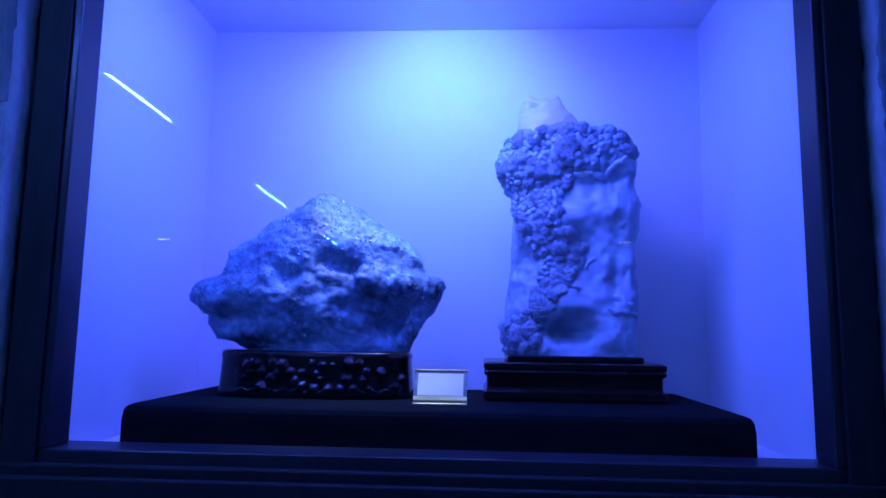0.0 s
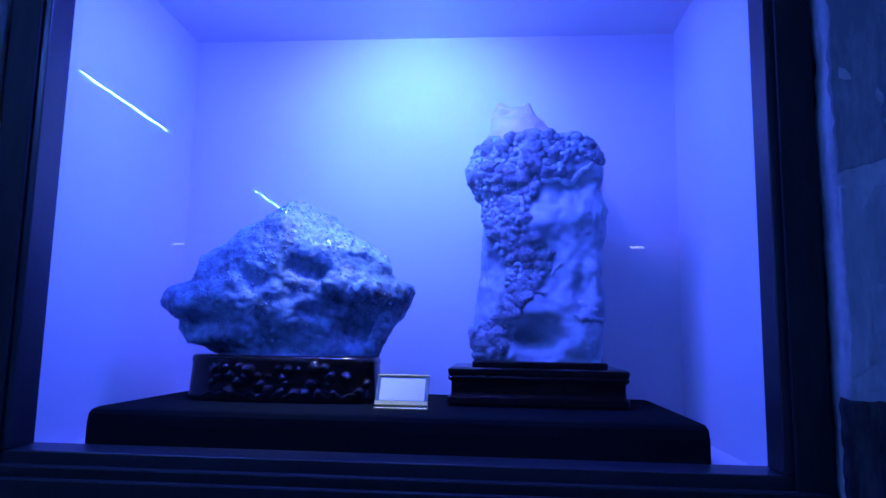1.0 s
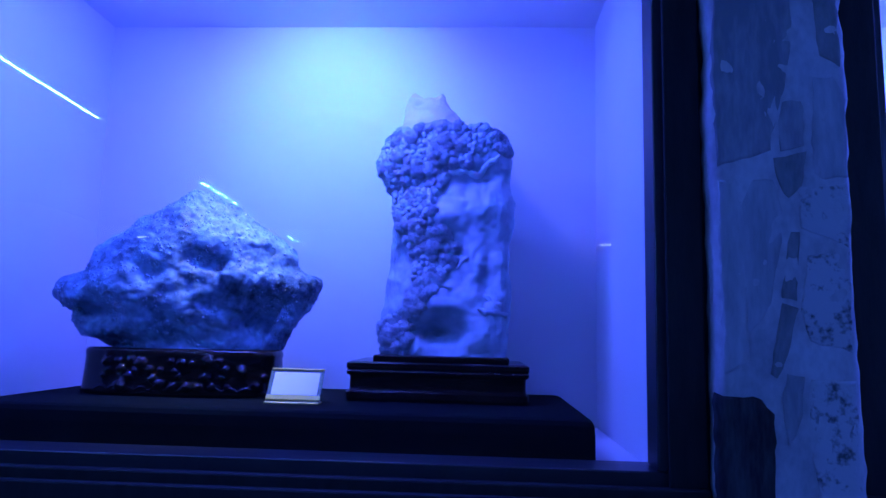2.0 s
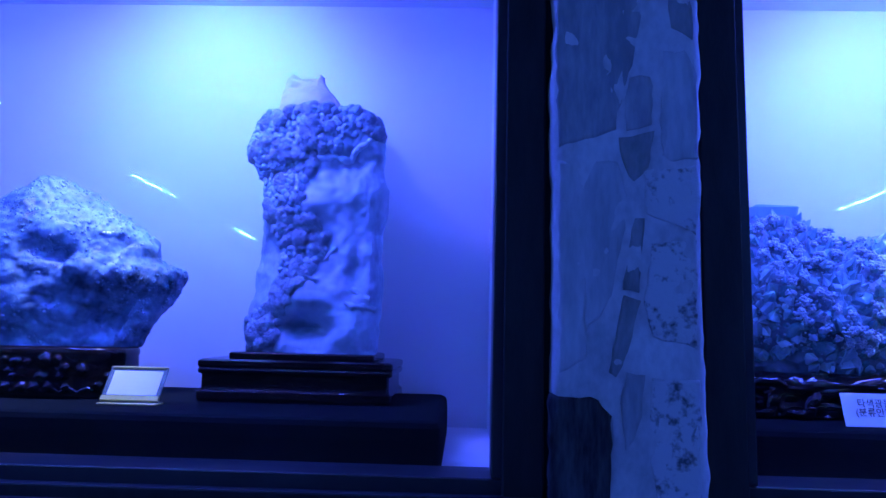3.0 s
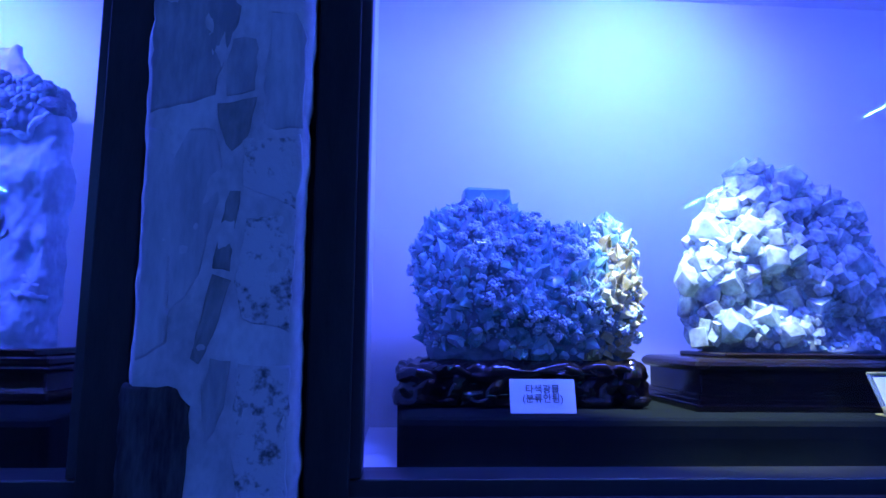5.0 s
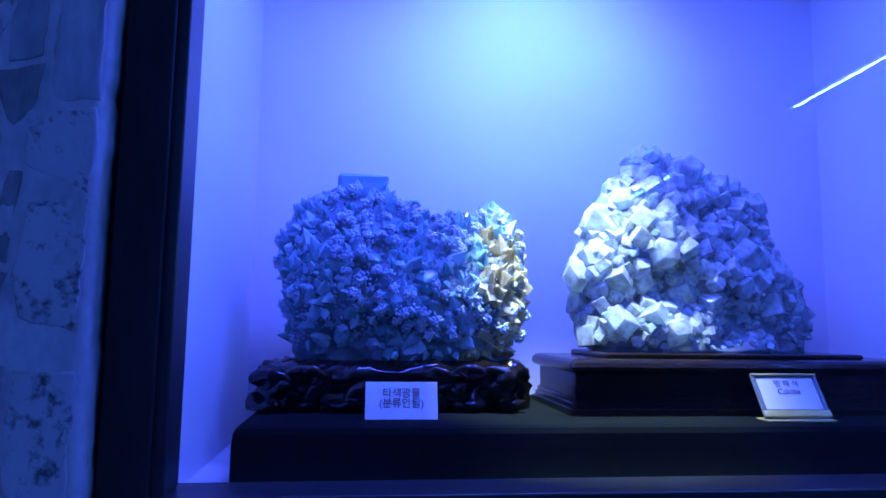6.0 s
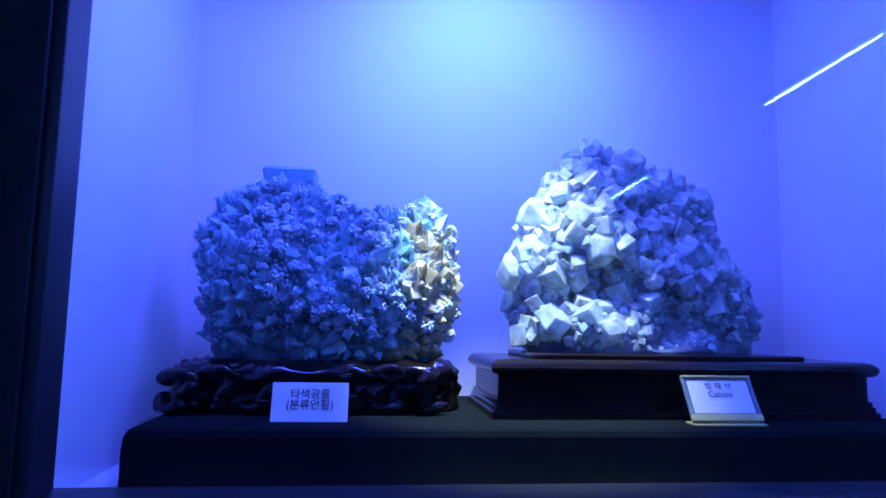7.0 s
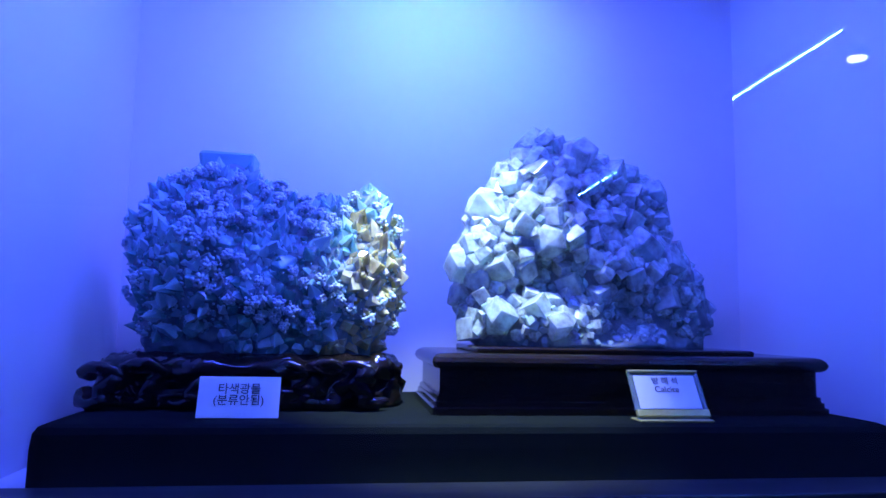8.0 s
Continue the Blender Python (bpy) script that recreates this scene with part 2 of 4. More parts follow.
def scatter(bm, count, gap, rng, keep):
    """Places spread over a surface: (place, normal) of points at least gap apart that keep() accepts."""
    bm.normal_update()
    faces = [f for f in bm.faces if len(f.verts) == 4 and f.normal.y < 0.45]
    areas = np.array([f.calc_area() for f in faces])
    cum = np.cumsum(areas) / areas.sum()
    got, cells = [], {}
    for _ in range(count * 12):
        f = faces[min(int(np.searchsorted(cum, rng.random())), len(faces) - 1)]
        a, b = rng.random(), rng.random()
        v = [w.co for w in f.verts]
        p = (v[0] * (1 - a) + v[1] * a) * (1 - b) + (v[3] * (1 - a) + v[2] * a) * b
        if not keep(p, f.normal):
            continue
        g = gap if not callable(gap) else gap(p)
        k = (int(p.x / 0.05), int(p.y / 0.05), int(p.z / 0.05))
        near = [q for i in (-1, 0, 1) for j in (-1, 0, 1) for h in (-1, 0, 1) for q in cells.get((k[0] + i, k[1] + j, k[2] + h), ())]
        if any((p - q).length < g for q in near):
            continue
        cells.setdefault(k, []).append(p)
        got.append((p.copy(), f.normal.copy()))
        if len(got) >= count:
            break
    return got


def crystal_mesh(kind, seed, material):
    """One crystal of unit size that grows along z."""
    rng = random.Random(seed)
    bm = bmesh.new()
    if kind == "block":
        pts = [(math.cos(radians(60 * i)) * rng.uniform(0.75, 1.12), math.sin(radians(60 * i)) * rng.uniform(0.75, 1.12), z + (0.20 if i % 2 else -0.12) * (z > 0) + rng.uniform(-0.06, 0.06)) for z in (-0.9, 0.35) for i in range(6)]
        pts.append((rng.uniform(-0.12, 0.12), rng.uniform(-0.12, 0.12), rng.uniform(0.6, 0.95)))
    elif kind == "rhomb":
        r, tall, turn = rng.uniform(0.82, 1.05), rng.uniform(0.80, 1.10), rng.uniform(-4, 4)
        pts = [(math.cos(radians(120 * i + 60 * k + turn * k)) * r, math.sin(radians(120 * i + 60 * k + turn * k)) * r, tall * (0.33 if k else -0.33)) for k in (0, 1) for i in range(3)]
        pts += [(0, 0, tall), (0, 0, -tall)]
    else:
        pts = [(math.cos(radians(60 * i)) * rng.uniform(0.36, 0.5), math.sin(radians(60 * i)) * rng.uniform(0.36, 0.5), (0.14 if i % 2 else -0.1) + rng.uniform(-0.06, 0.06)) for i in range(6)]
        pts += [(0.2, 0, -0.9), (-0.1, 0.17, -0.9), (-0.1, -0.17, -0.9), (rng.uniform(-0.06, 0.06), rng.uniform(-0.06, 0.06), rng.uniform(1.0, 1.35))]
    for p in pts:
        bm.verts.new(p)
    bmesh.ops.convex_hull(bm, input=bm.verts)
    loose = [v for v in bm.verts if not v.link_faces]
    bmesh.ops.delete(bm, geom=loose, context="VERTS")
    bmesh.ops.dissolve_limit(bm, angle_limit=radians(8), verts=bm.verts, edges=bm.edges)
    if kind != "spike":
        bmesh.ops.bevel(bm, geom=list(bm.edges), offset=0.06, segments=2, profile=0.5, affect="EDGES")
    mesh = bpy.data.meshes.new(kind + "_crystal")
    bm.to_mesh(mesh)
    bm.free()
    mesh.materials.append(material)
    return mesh


def ball_mesh(name, seed, material, lump=0.25, subdivisions=2, knobs=0.0):
    bm = bmesh.new()
    bmesh.ops.create_icosphere(bm, subdivisions=subdivisions, radius=1.0)
    for v in bm.verts:
        v.co *= 1 + lump * noise.fractal(v.co * 1.4 + Vector((seed * 7.3, 0, seed)), 1.0, 2.0, 3) + knobs * (0.45 - noise.voronoi(v.co * 2.6 + Vector((seed, 0, 0)))[0][0])
    mesh = bpy.data.meshes.new(name)
    bm.to_mesh(mesh)
    bm.free()
    mesh.polygons.foreach_set("use_smooth", [True] * len(mesh.polygons))
    mesh.materials.append(material)
    return mesh


def grown(p, n, rng, size, lean=0.5, stretch=1.0):
    """The pose of a piece that grows from p along n, leaning by chance."""
    way = (n + Vector((rng.gauss(0, lean), rng.gauss(0, lean), rng.gauss(0, lean)))).normalized()
    turn = way.to_track_quat("Z", "Y").to_matrix().to_4x4() @ Matrix.Rotation(rng.uniform(0, 6.28), 4, "Z")
    return Matrix.Translation(p) @ turn @ Matrix.Diagonal((size, size, size * stretch, 1))


def piece(name, mesh, m, parent):
    ob = new(name, mesh)
    ob.parent = parent
    ob.matrix_basis = Matrix.Translation(-base_of(parent)) @ m
    return ob


def joined(name, template, poses, material, parent, label="", smooth=False):
    """Many small pieces in one mesh."""
    tv = np.array([(*v.co, 1.0) for v in template.vertices])
    tf = [tuple(p.vertices) for p in template.polygons]
    verts, faces = [], []
    shift = Matrix.Translation(-base_of(parent))
    for k, m in enumerate(poses):
        verts.append((tv @ np.array(shift @ m).T)[:, :3])
        faces += [tuple(i + k * len(tv) for i in f) for f in tf]
    mesh = bpy.data.meshes.new(name)
    mesh.from_pydata(np.concatenate(verts).tolist(), [], faces)
    if smooth:
        mesh.polygons.foreach_set("use_smooth", [True] * len(mesh.polygons))
    mesh.materials.append(material)
    ob = new(name, mesh)
    ob.parent = parent
    return tagged(ob, label, "", "", "stuff")


# ---- room round the camera ----
# unseen floor and outer walls added to close the room and return its light
structure("floor", box(ROOM_X[0], ROOM_X[1], ROOM_Y, 1.25, -0.1, 0.0), ROOM_FLOOR, "grey polished floor of the dim exhibition room", "floor")
structure("ceiling", box(ROOM_X[0], ROOM_X[1], -2.0, 1.25, 2.40, 2.50), PALE_CEILING, "low pale ceiling with light strips in the dim room", "ceiling")
structure("ceiling_far", box(ROOM_X[0], ROOM_X[1], ROOM_Y, -2.1, 3.7, 3.8), ROOM_WALL, "dark high ceiling of the far room", "ceiling")
structure("wall_south", box(ROOM_X[0], ROOM_X[1], ROOM_Y - 0.1, ROOM_Y, 0, 3.8), ROOM_WALL, "plain grey wall at the far end", "wall")
structure("wall_west", box(ROOM_X[0] - 0.1, ROOM_X[0], ROOM_Y, 1.25, 0, 3.8), ROOM_WALL, "plain grey side wall in dim light", "wall")
structure("wall_east", box(ROOM_X[1], ROOM_X[1] + 0.1, ROOM_Y, 1.25, 0, 3.8), ROOM_WALL, "plain grey side wall in dim light", "wall")
structure("wall_soffit", box(ROOM_X[0], ROOM_X[1], -2.1, -2.0, 2.40, 3.8), ROOM_WALL, "dark step between low and high ceiling", "wall")
# black boards of the showcase wall: below, above and outside the openings
structure("wall_below_cases", box(ROOM_X[0], ROOM_X[1], 1.31, 1.40, 0.0, 1.085), BLACK_WOOD, "black wooden boards under the showcases", "wall")
structure("wall_above_cases", box(ROOM_X[0], ROOM_X[1], 1.31, 1.372, 2.30, 2.5), BLACK_WOOD, "black wooden boards over the showcases", "wall")
structure("wall_end_west", box(ROOM_X[0], -0.93, 1.31, 1.40, 1.085, 2.30), BLACK_WOOD, "black wooden boards beside the showcase", "wall")
structure("wall_between_cases", box(0.74, 1.01, 1.31, 1.40, 1.085, 2.30), BLACK_WOOD, "black wooden boards between the showcases", "wall")
structure("wall_end_east", box(2.68, ROOM_X[1], 1.31, 1.40, 1.085, 2.30), BLACK_WOOD, "black wooden boards beside the showcase", "wall")


def showcase(x0, x1, number):
    """White box behind the opening and the framed pane in front of it."""
    l, r = x0 - 0.018, x1 + 0.02
    case = thing("display_case", ((l + r) / 2, 1.7, CASE_FLOOR), "white-painted recessed display case flooded with blue light", "display case", "display cases")
    part("back_panel", box(l - 0.03, r + 0.03, BACK, BACK + 0.02, CASE_FLOOR - 0.02, CASE_TOP + 0.02), WHITE_WALL, case)
    part("side_panel", box(l - 0.03, l, 1.375, BACK, CASE_FLOOR - 0.02, CASE_TOP + 0.02), WHITE_WALL, case)
    part("side_panel", box(r, r + 0.03, 1.375, BACK, CASE_FLOOR - 0.02, CASE_TOP + 0.02), WHITE_WALL, case)
    part("ceiling_panel", box(l, r, 1.38, BACK, CASE_TOP, CASE_TOP + 0.02), WHITE_WALL, case)
    part("floor_panel", box(l, r, 1.40, BACK, CASE_FLOOR - 0.02, CASE_FLOOR), WHITE_WALL, case)
    win = thing("window_%d" % number, ((x0 + x1) / 2, 1.3, 1.085), "black wooden frame with a clear glass pane before the showcase", "window", "", "structure")
    for s, x in ((-1, x0), (1, x1)):
        a, b = sorted((x, x + s * 0.05))
        # paler than the moulding: the lit return is put into its colour
        part("window_frame", box(a, b, 1.298, 1.374, 1.162, 2.30, 0.003), SILL_AND_LIT_JAMB, win)
        a, b = sorted((x + s * 0.018, x + s * 0.086))
        part("frame_moulding", box(a, b, 1.288, 1.2975, 1.10, 2.30, 0.003), BLACK_WOOD, win)
    part("window_sill", box(x0 - 0.05, x1 + 0.05, 1.30, 1.3985, 1.10, 1.161, 0.003), SILL_AND_LIT_JAMB, win)
    part("sill_moulding", box(x0 - 0.086, x1 + 0.086, 1.276, 1.2995, 1.085, 1.136, 0.004), BLACK_WOOD, win)
    part("sill_moulding", box(x0 - 0.086, x1 + 0.086, 1.256, 1.2755, 1.07, 1.116, 0.004), BLACK_WOOD, win)
    part("frame_header", box(x0 - 0.05, x1 + 0.05, 1.30, 1.371, 2.26, 2.299, 0.003), BLACK_WOOD, win)
    bm = bmesh.new()
    bm.faces.new([bm.verts.new(p) for p in ((x0, GLASS - 0.008, 1.162), (x1, GLASS - 0.008, 1.162), (x1, GLASS + 0.0075, 2.26), (x0, GLASS + 0.0075, 2.26))])
    pane = part("pane", bm, PANE, win, "clear reflecting glass")
    pane.visible_shadow = False


for number, (x0, x1) in enumerate(OPENINGS, 1):
    showcase(x0, x1, number)


def plinth(x0, x1, y0, y1):
    bm = moulded(x0, x1, y0, y1, ((CASE_FLOOR + 0.001, 0.0), (1.20, 0.0), (1.222, 0.002), (1.231, 0.007), (PLINTH, 0.016)), 0.018)
    ob = part("display_plinth", bm, VELVET, None)
    return tagged(ob, "low black velvet-covered plinth on the showcase floor", "plinth", "velvet plinths")


plinth(-0.767, 0.567, 1.415, 1.975)
plinth(1.149, 2.535, 1.445, 1.975)


# ---- lamps of the room, seen in the glass ----
def light_strip(x, y0, y1):
    at = thing("light_strip", (x, (y0 + y1) / 2, 2.40), "slim lit linear lamp under the dark ceiling", "ceiling lamp", "ceiling light strips")
    part("housing", box(x - 0.02, x + 0.02, y0 - 0.01, y1 + 0.01, 2.372, 2.40, 0.003), SHELL, at)
    bm = bmesh.new()
    bmesh.ops.create_cone(bm, cap_ends=True, segments=10, radius1=0.003, radius2=0.003, depth=y1 - y0, matrix=pose(x, (y0 + y1) / 2, 2.367, 90, 0, 0))
    part("tube", bm, TUBE_GLOW, at, "glowing tube", True)
    if y1 < -2.1:
        for y in (y0 + 0.08, y1 - 0.08):
            part("hanger", box(x - 0.003, x + 0.003, y - 0.003, y + 0.003, 2.401, 3.7), SHELL, at)


for x in (-1.40, 3.115):
    for y in (-0.15, -1.94, -3.79)[:3 if x < 0 else 2]:
        light_strip(x, y, y + 0.63)


def downlight(x, y):
    at = thing("downlight", (x, y, 2.40), "small round white downlight in the dark ceiling", "ceiling lamp", "round downlights")
    bm = bmesh.new()
    bmesh.ops.create_cone(bm, cap_ends=True, segments=24, radius1=0.045, radius2=0.045, depth=0.016, matrix=pose(x, y, 2.392))
    part("rim", bm, SHELL, at, "", True)
    bm = bmesh.new()
    bmesh.ops.create_cone(bm, cap_ends=True, segments=24, radius1=0.031, radius2=0.031, depth=0.008, matrix=pose(x, y, 2.381))
    part("lens", bm, SPOT_GLOW, at, "glowing lens")


def bar_lamp(x):
    at = thing("bar_lamp", (x, -9.1, 3.7), "short bright lamp bar hung at the far end of the room", "ceiling lamp", "far lamp bars")
    part("lit_bar", box(x - 0.11, x + 0.11, -9.12, -9.09, 3.29, 3.32, 0.004), BAR_GLOW, at, "glowing white bar")
    for dx in (-0.08, 0.08):
        part("hanger", box(x + dx - 0.004, x + dx + 0.004, -9.11, -9.10, 3.321, 3.7), SHELL, at)


for x in (2.57, -5.8):
    bar_lamp(x)
downlight(-1.60, 0.32)
downlight(3.34, 0.28)

# ---- things in the first showcase ----
def drum_stand():
    """Oval carved stand: plain drum with rows of knobs on its front."""
    cx, cy, rx, ry = -0.412, 1.715, 0.240, 0.105
    stand = thing("wooden_stand", (cx, cy, PLINTH), "black lacquered oval stand carved with rows of glossy knobs", "stand")
    bm = bmesh.new()
    rings = []
    for z, k in ((0.0, 1.015), (0.008, 1.025), (0.02, 1.015), (0.092, 0.995), (0.096, 1.005), (0.106, 1.0), (0.112, 0.975)):
        rings.append([bm.verts.new((cx + rx * k * math.copysign(abs(math.cos(t)) ** 0.6, math.cos(t)), cy + ry * k * math.copysign(abs(math.sin(t)) ** 0.6, math.sin(t)), PLINTH + z)) for t in (2 * math.pi * i / 72 for i in range(72))])
    for a, b in zip(rings, rings[1:]):
        for i in range(72):
            bm.faces.new((a[i], a[(i + 1) % 72], b[(i + 1) % 72], b[i]))
    bm.faces.new(rings[0][::-1])
    bm.faces.new(rings[-1])
    part("drum", bm, LACQUER, stand, "", True)
    rng = random.Random(4)
    balls = [ball_mesh("knob", k, CARVED, 0.3, 3, 0.35) for k in range(4)]
    for row, z in enumerate((0.028, 0.046, 0.064, 0.083)):
        for i in range(13):
            x = cx - 0.165 + 0.031 * i + (0.015 if row % 2 else 0) + rng.uniform(-0.006, 0.006)
            if rng.random() < 0.30:
                continue
            u = min(1, abs((x - cx) / rx))
            y = cy - ry * (1 - u ** 3.33) ** 0.3 - 0.001
            s = rng.uniform(0.0085, 0.0165)
            piece("knob", rng.choice(balls), Matrix.Translation((x, y - 0.002, PLINTH + z + rng.uniform(-0.004, 0.004))) @ Matrix.Diagonal((s, s * 0.9, s, 1)), stand)

    # scalloped ridge under the knobs
    data = bpy.data.curves.new("scalloped_ridge", "CURVE")
    data.dimensions, data.bevel_depth, data.bevel_resolution = "3D", 0.0045, 3
    line = data.splines.new("POLY")
    line.points.add(110)
    for k, q in enumerate(line.points):
        x = cx - 0.18 + 0.38 * k / 110
        u = abs((x - cx) / rx)
        q.co = (x, cy - ry * 1.012 * (1 - u ** 3.33) ** 0.3, PLINTH + 0.013 + 0.009 * abs(math.sin(k * 0.31)), 1)
    tmp = bpy.data.objects.new("scalloped_ridge", data)
    mesh = bpy.data.meshes.new_from_object(tmp)
    bpy.data.objects.remove(tmp)
    bm = bmesh.new()
    bm.from_mesh(mesh)
    part("scalloped_ridge", bm, CARVED, stand, "glossy scalloped ridge", True)


drum_stand()


def druzy_boulder():
    at = (-0.41, 1.715, PLINTH + 0.112)
    rock1 = thing("quartz_specimen", at, "large grey-white druzy quartz boulder, sugary and rough, on a carved stand", "mineral specimen")
    z = at[2]
    outline = ((-0.004, -0.578, -0.190), (0.012, -0.596, -0.180), (0.020, -0.613, -0.175), (0.028, -0.650, -0.170), (0.045, -0.670, -0.164), (0.062, -0.680, -0.156), (0.085, -0.676, -0.146), (0.105, -0.698, -0.136), (0.120, -0.712, -0.126), (0.140, -0.714, -0.112), (0.158, -0.708, -0.100), (0.172, -0.694, -0.096), (0.184, -0.666, -0.100), (0.196, -0.658, -0.128), (0.214, -0.652, -0.154), (0.242, -0.638, -0.160), (0.269, -0.614, -0.170), (0.295, -0.584, -0.200), (0.322, -0.546, -0.238), (0.357, -0.494, -0.298), (0.379, -0.474, -0.334), (0.396, -0.458, -0.358), (0.407, -0.431, -0.385), (0.411, -0.416, -0.400))
    bm = loft([(z + h, l, r, 1.72 - 0.11 * math.sin(math.pi * (0.22 + 0.72 * h / 0.412)), 1.72 + 0.11 * math.sin(math.pi * (0.2 + 0.7 * h / 0.412))) for h, l, r in outline], 2.1, 440, 150)
    # the far end leans away from the glass
    for v in bm.verts:
        v.co.y += (v.co.x + 0.41) * 0.25
    # hollows and swellings of the face
    swell(bm, ((-0.345, 1.565, 0.045, 0.022, -0.034), (-0.325, 1.535, 0.02, 0.03, -0.025), (-0.215, 1.405, 0.06, 0.035, -0.045), (-0.43, 1.60, 0.09, 0.06, 0.018), (-0.53, 1.49, 0.07, 0.05, 0.016), (-0.40, 1.44, 0.06, 0.04, 0.014), (-0.25, 1.53, 0.06, 0.05, 0.016), (-0.47, 1.535, 0.03, 0.02, -0.02), (-0.60, 1.42, 0.04, 0.03, -0.02)), 1.72)
    roughen(bm, ((6, 0.010, "fbm"), (14, 0.012, "fbm"), (26, 0.006, "cell"), (55, 0.0035, "cell"), (120, 0.0018, "cell")), 1.3, z - 0.004)
    rng = random.Random(11)
    spots = scatter(bm, 3000, 0.003, rng, lambda p, n: noise.noise(p * 13) > 0.05 or n.z > 0.45)
    part("body", bm, QUARTZ, rock1, "", True)
    grain = crystal_mesh("block", 3, QUARTZ_GRAIN)
    joined("crystal_crust", grain, [grown(p, n, rng, 0.0012 + 0.0030 * rng.random() ** 3, 0.7) for p, n in spots], QUARTZ_GRAIN, rock1, "sugary quartz grains")


druzy_boulder()


def stepped_stand(x0, x1, y0, y1, top, label, plate, rows, thick=0.010):
    stand = thing("wooden_stand", ((x0 + x1) / 2, (y0 + y1) / 2, PLINTH), label, "stand")
    part("base", moulded(x0, x1, y0, y1, rows, 0.008), LACQUER, stand)
    p0, p1, q0, q1 = plate
    part("top_board", moulded(p0, p1, q0, q1, ((top, 0.002), (top + 0.002, 0.0), (top + thick - 0.003, 0.0), (top + thick, 0.003)), 0.006), LACQUER, stand)


stepped_stand(0.012, 0.450, 1.64, 1.90, 1.329, "dark lacquered rectangular stand with stepped mouldings", (0.070, 0.404, 1.675, 1.885),
              ((PLINTH, 0.004), (PLINTH + 0.008, 0.0), (PLINTH + 0.022, 0.0), (PLINTH + 0.026, 0.006), (PLINTH + 0.032, 0.008), (PLINTH + 0.060, 0.008), (PLINTH + 0.063, 0.002), (PLINTH + 0.070, 0.0), (PLINTH + 0.075, 0.003), (PLINTH + 0.080, 0.0), (PLINTH + 0.090, 0.0), (PLINTH + 0.094, 0.008)), 0.015)


def tall_stone():
    at = (0.24, 1.75, 1.344)
    stone = thing("chalcedony_specimen", at, "tall pale upright stone crusted with grape-like grey nodules", "mineral specimen")
    z = at[2]
    def turned(body):
        """The stone is turned on its stand: one edge lies further from the glass."""
        for v in body.verts:
            d = 0.25 * (0.40 - v.co.x)
            v.co.y += d
            if v.co.z > 1.40:
                v.co.z += (v.co.z - 1.40) * d / 1.75

    rows = ((-0.003, 0.082, 0.396), (0.04, 0.070, 0.402), (0.10, 0.072, 0.404), (0.16, 0.077, 0.405), (0.23, 0.083, 0.406), (0.30, 0.088, 0.408), (0.335, 0.092, 0.411), (0.39, 0.094, 0.413), (0.42, 0.090, 0.408), (0.445, 0.070, 0.404), (0.465, 0.056, 0.401), (0.49, 0.050, 0.399), (0.525, 0.062, 0.393), (0.552, 0.078, 0.382), (0.570, 0.105, 0.366), (0.580, 0.16, 0.34))
    bm = loft([(z + h, l, r, 1.695 - 0.02 * max(0.0, min(1.0, (h - 0.42) / 0.08)), 1.80) for h, l, r in rows], 3.0, 200, 170)
    swell(bm, ((0.31, z + 0.37, 0.09, 0.045, 0.020), (0.215, z + 0.345, 0.05, 0.028, 0.018), (0.229, z + 0.125, 0.055, 0.035, 0.030), (0.229, z + 0.058, 0.055, 0.026, -0.075), (0.33, z + 0.06, 0.05, 0.045, 0.014), (0.345, z + 0.19, 0.016, 0.08, -0.014), (0.385, z + 0.20, 0.012, 0.12, 0.008), (0.33, z + 0.45, 0.05, 0.032, -0.020), (0.15, z + 0.40, 0.05, 0.10, 0.012), (0.12, z + 0.22, 0.03, 0.07, -0.016), (0.11, z + 0.06, 0.04, 0.05, 0.014), (0.28, z + 0.25, 0.04, 0.05, -0.014)), 1.75)
    roughen(bm, ((9, 0.010, "fbm"), (24, 0.006, "fbm"), (60, 0.002, "fbm")), 2.2, z - 0.003, (1.2, 1, 0.8))
    turned(bm)
    # middle line of the nodule band, from the crown down, with its half width
    band = ((0.14, 0.46, 0.085), (0.15, 0.40, 0.066), (0.160, 0.34, 0.050), (0.20, 0.28, 0.064), (0.215, 0.235, 0.056), (0.19, 0.175, 0.034), (0.16, 0.12, 0.03), (0.110, 0.07, 0.050), (0.10, 0.03, 0.045))

    def crusted(p, n):
        if n.y > 0.1 or (p.y > 1.73 + 0.25 * (0.40 - p.x) and p.z > z + 0.575):
            return False
        h, x = p.z - z, p.x
        edge = noise.noise(p * 14) * 0.018
        if h > 0.52 + edge or (h > 0.475 + edge and x < 0.30):
            return True
        mid, half = (np.interp(h, [b[0] for b in line], [b[1] for b in line]) for line in ([(q[1], q[0]) for q in band[::-1]], [(q[1], q[2]) for q in band[::-1]]))
        return abs(x - mid) < half + edge

    rng = random.Random(7)

    def coarse(p):
        return noise.noise(p * 15) > -0.05

    spots = scatter(bm, 480, lambda p: 0.0175 if coarse(p) else 0.0115, rng, crusted)
    front = [(v.co.x, v.co.z, v.co.y) for v in bm.verts if v.co.y < 1.75 + 0.25 * (0.40 - v.co.x)]
    part("body", bm, PALE_STONE, stone, "pale waxy stone", True)
    balls = [ball_mesh("nodule", k + 20, NODULE, 0.22, 3, 0.22) for k in range(6)]
    fine, grapes = [], 0
    for p, n in spots:
        s = rng.uniform(0.014, 0.025) if coarse(p) else rng.uniform(0.009, 0.015)
        m = grown(p - n * s * 0.2, n, rng, s, 0.3, 0.85)
        if s > 0.0145 and grapes < 290:
            grapes += 1
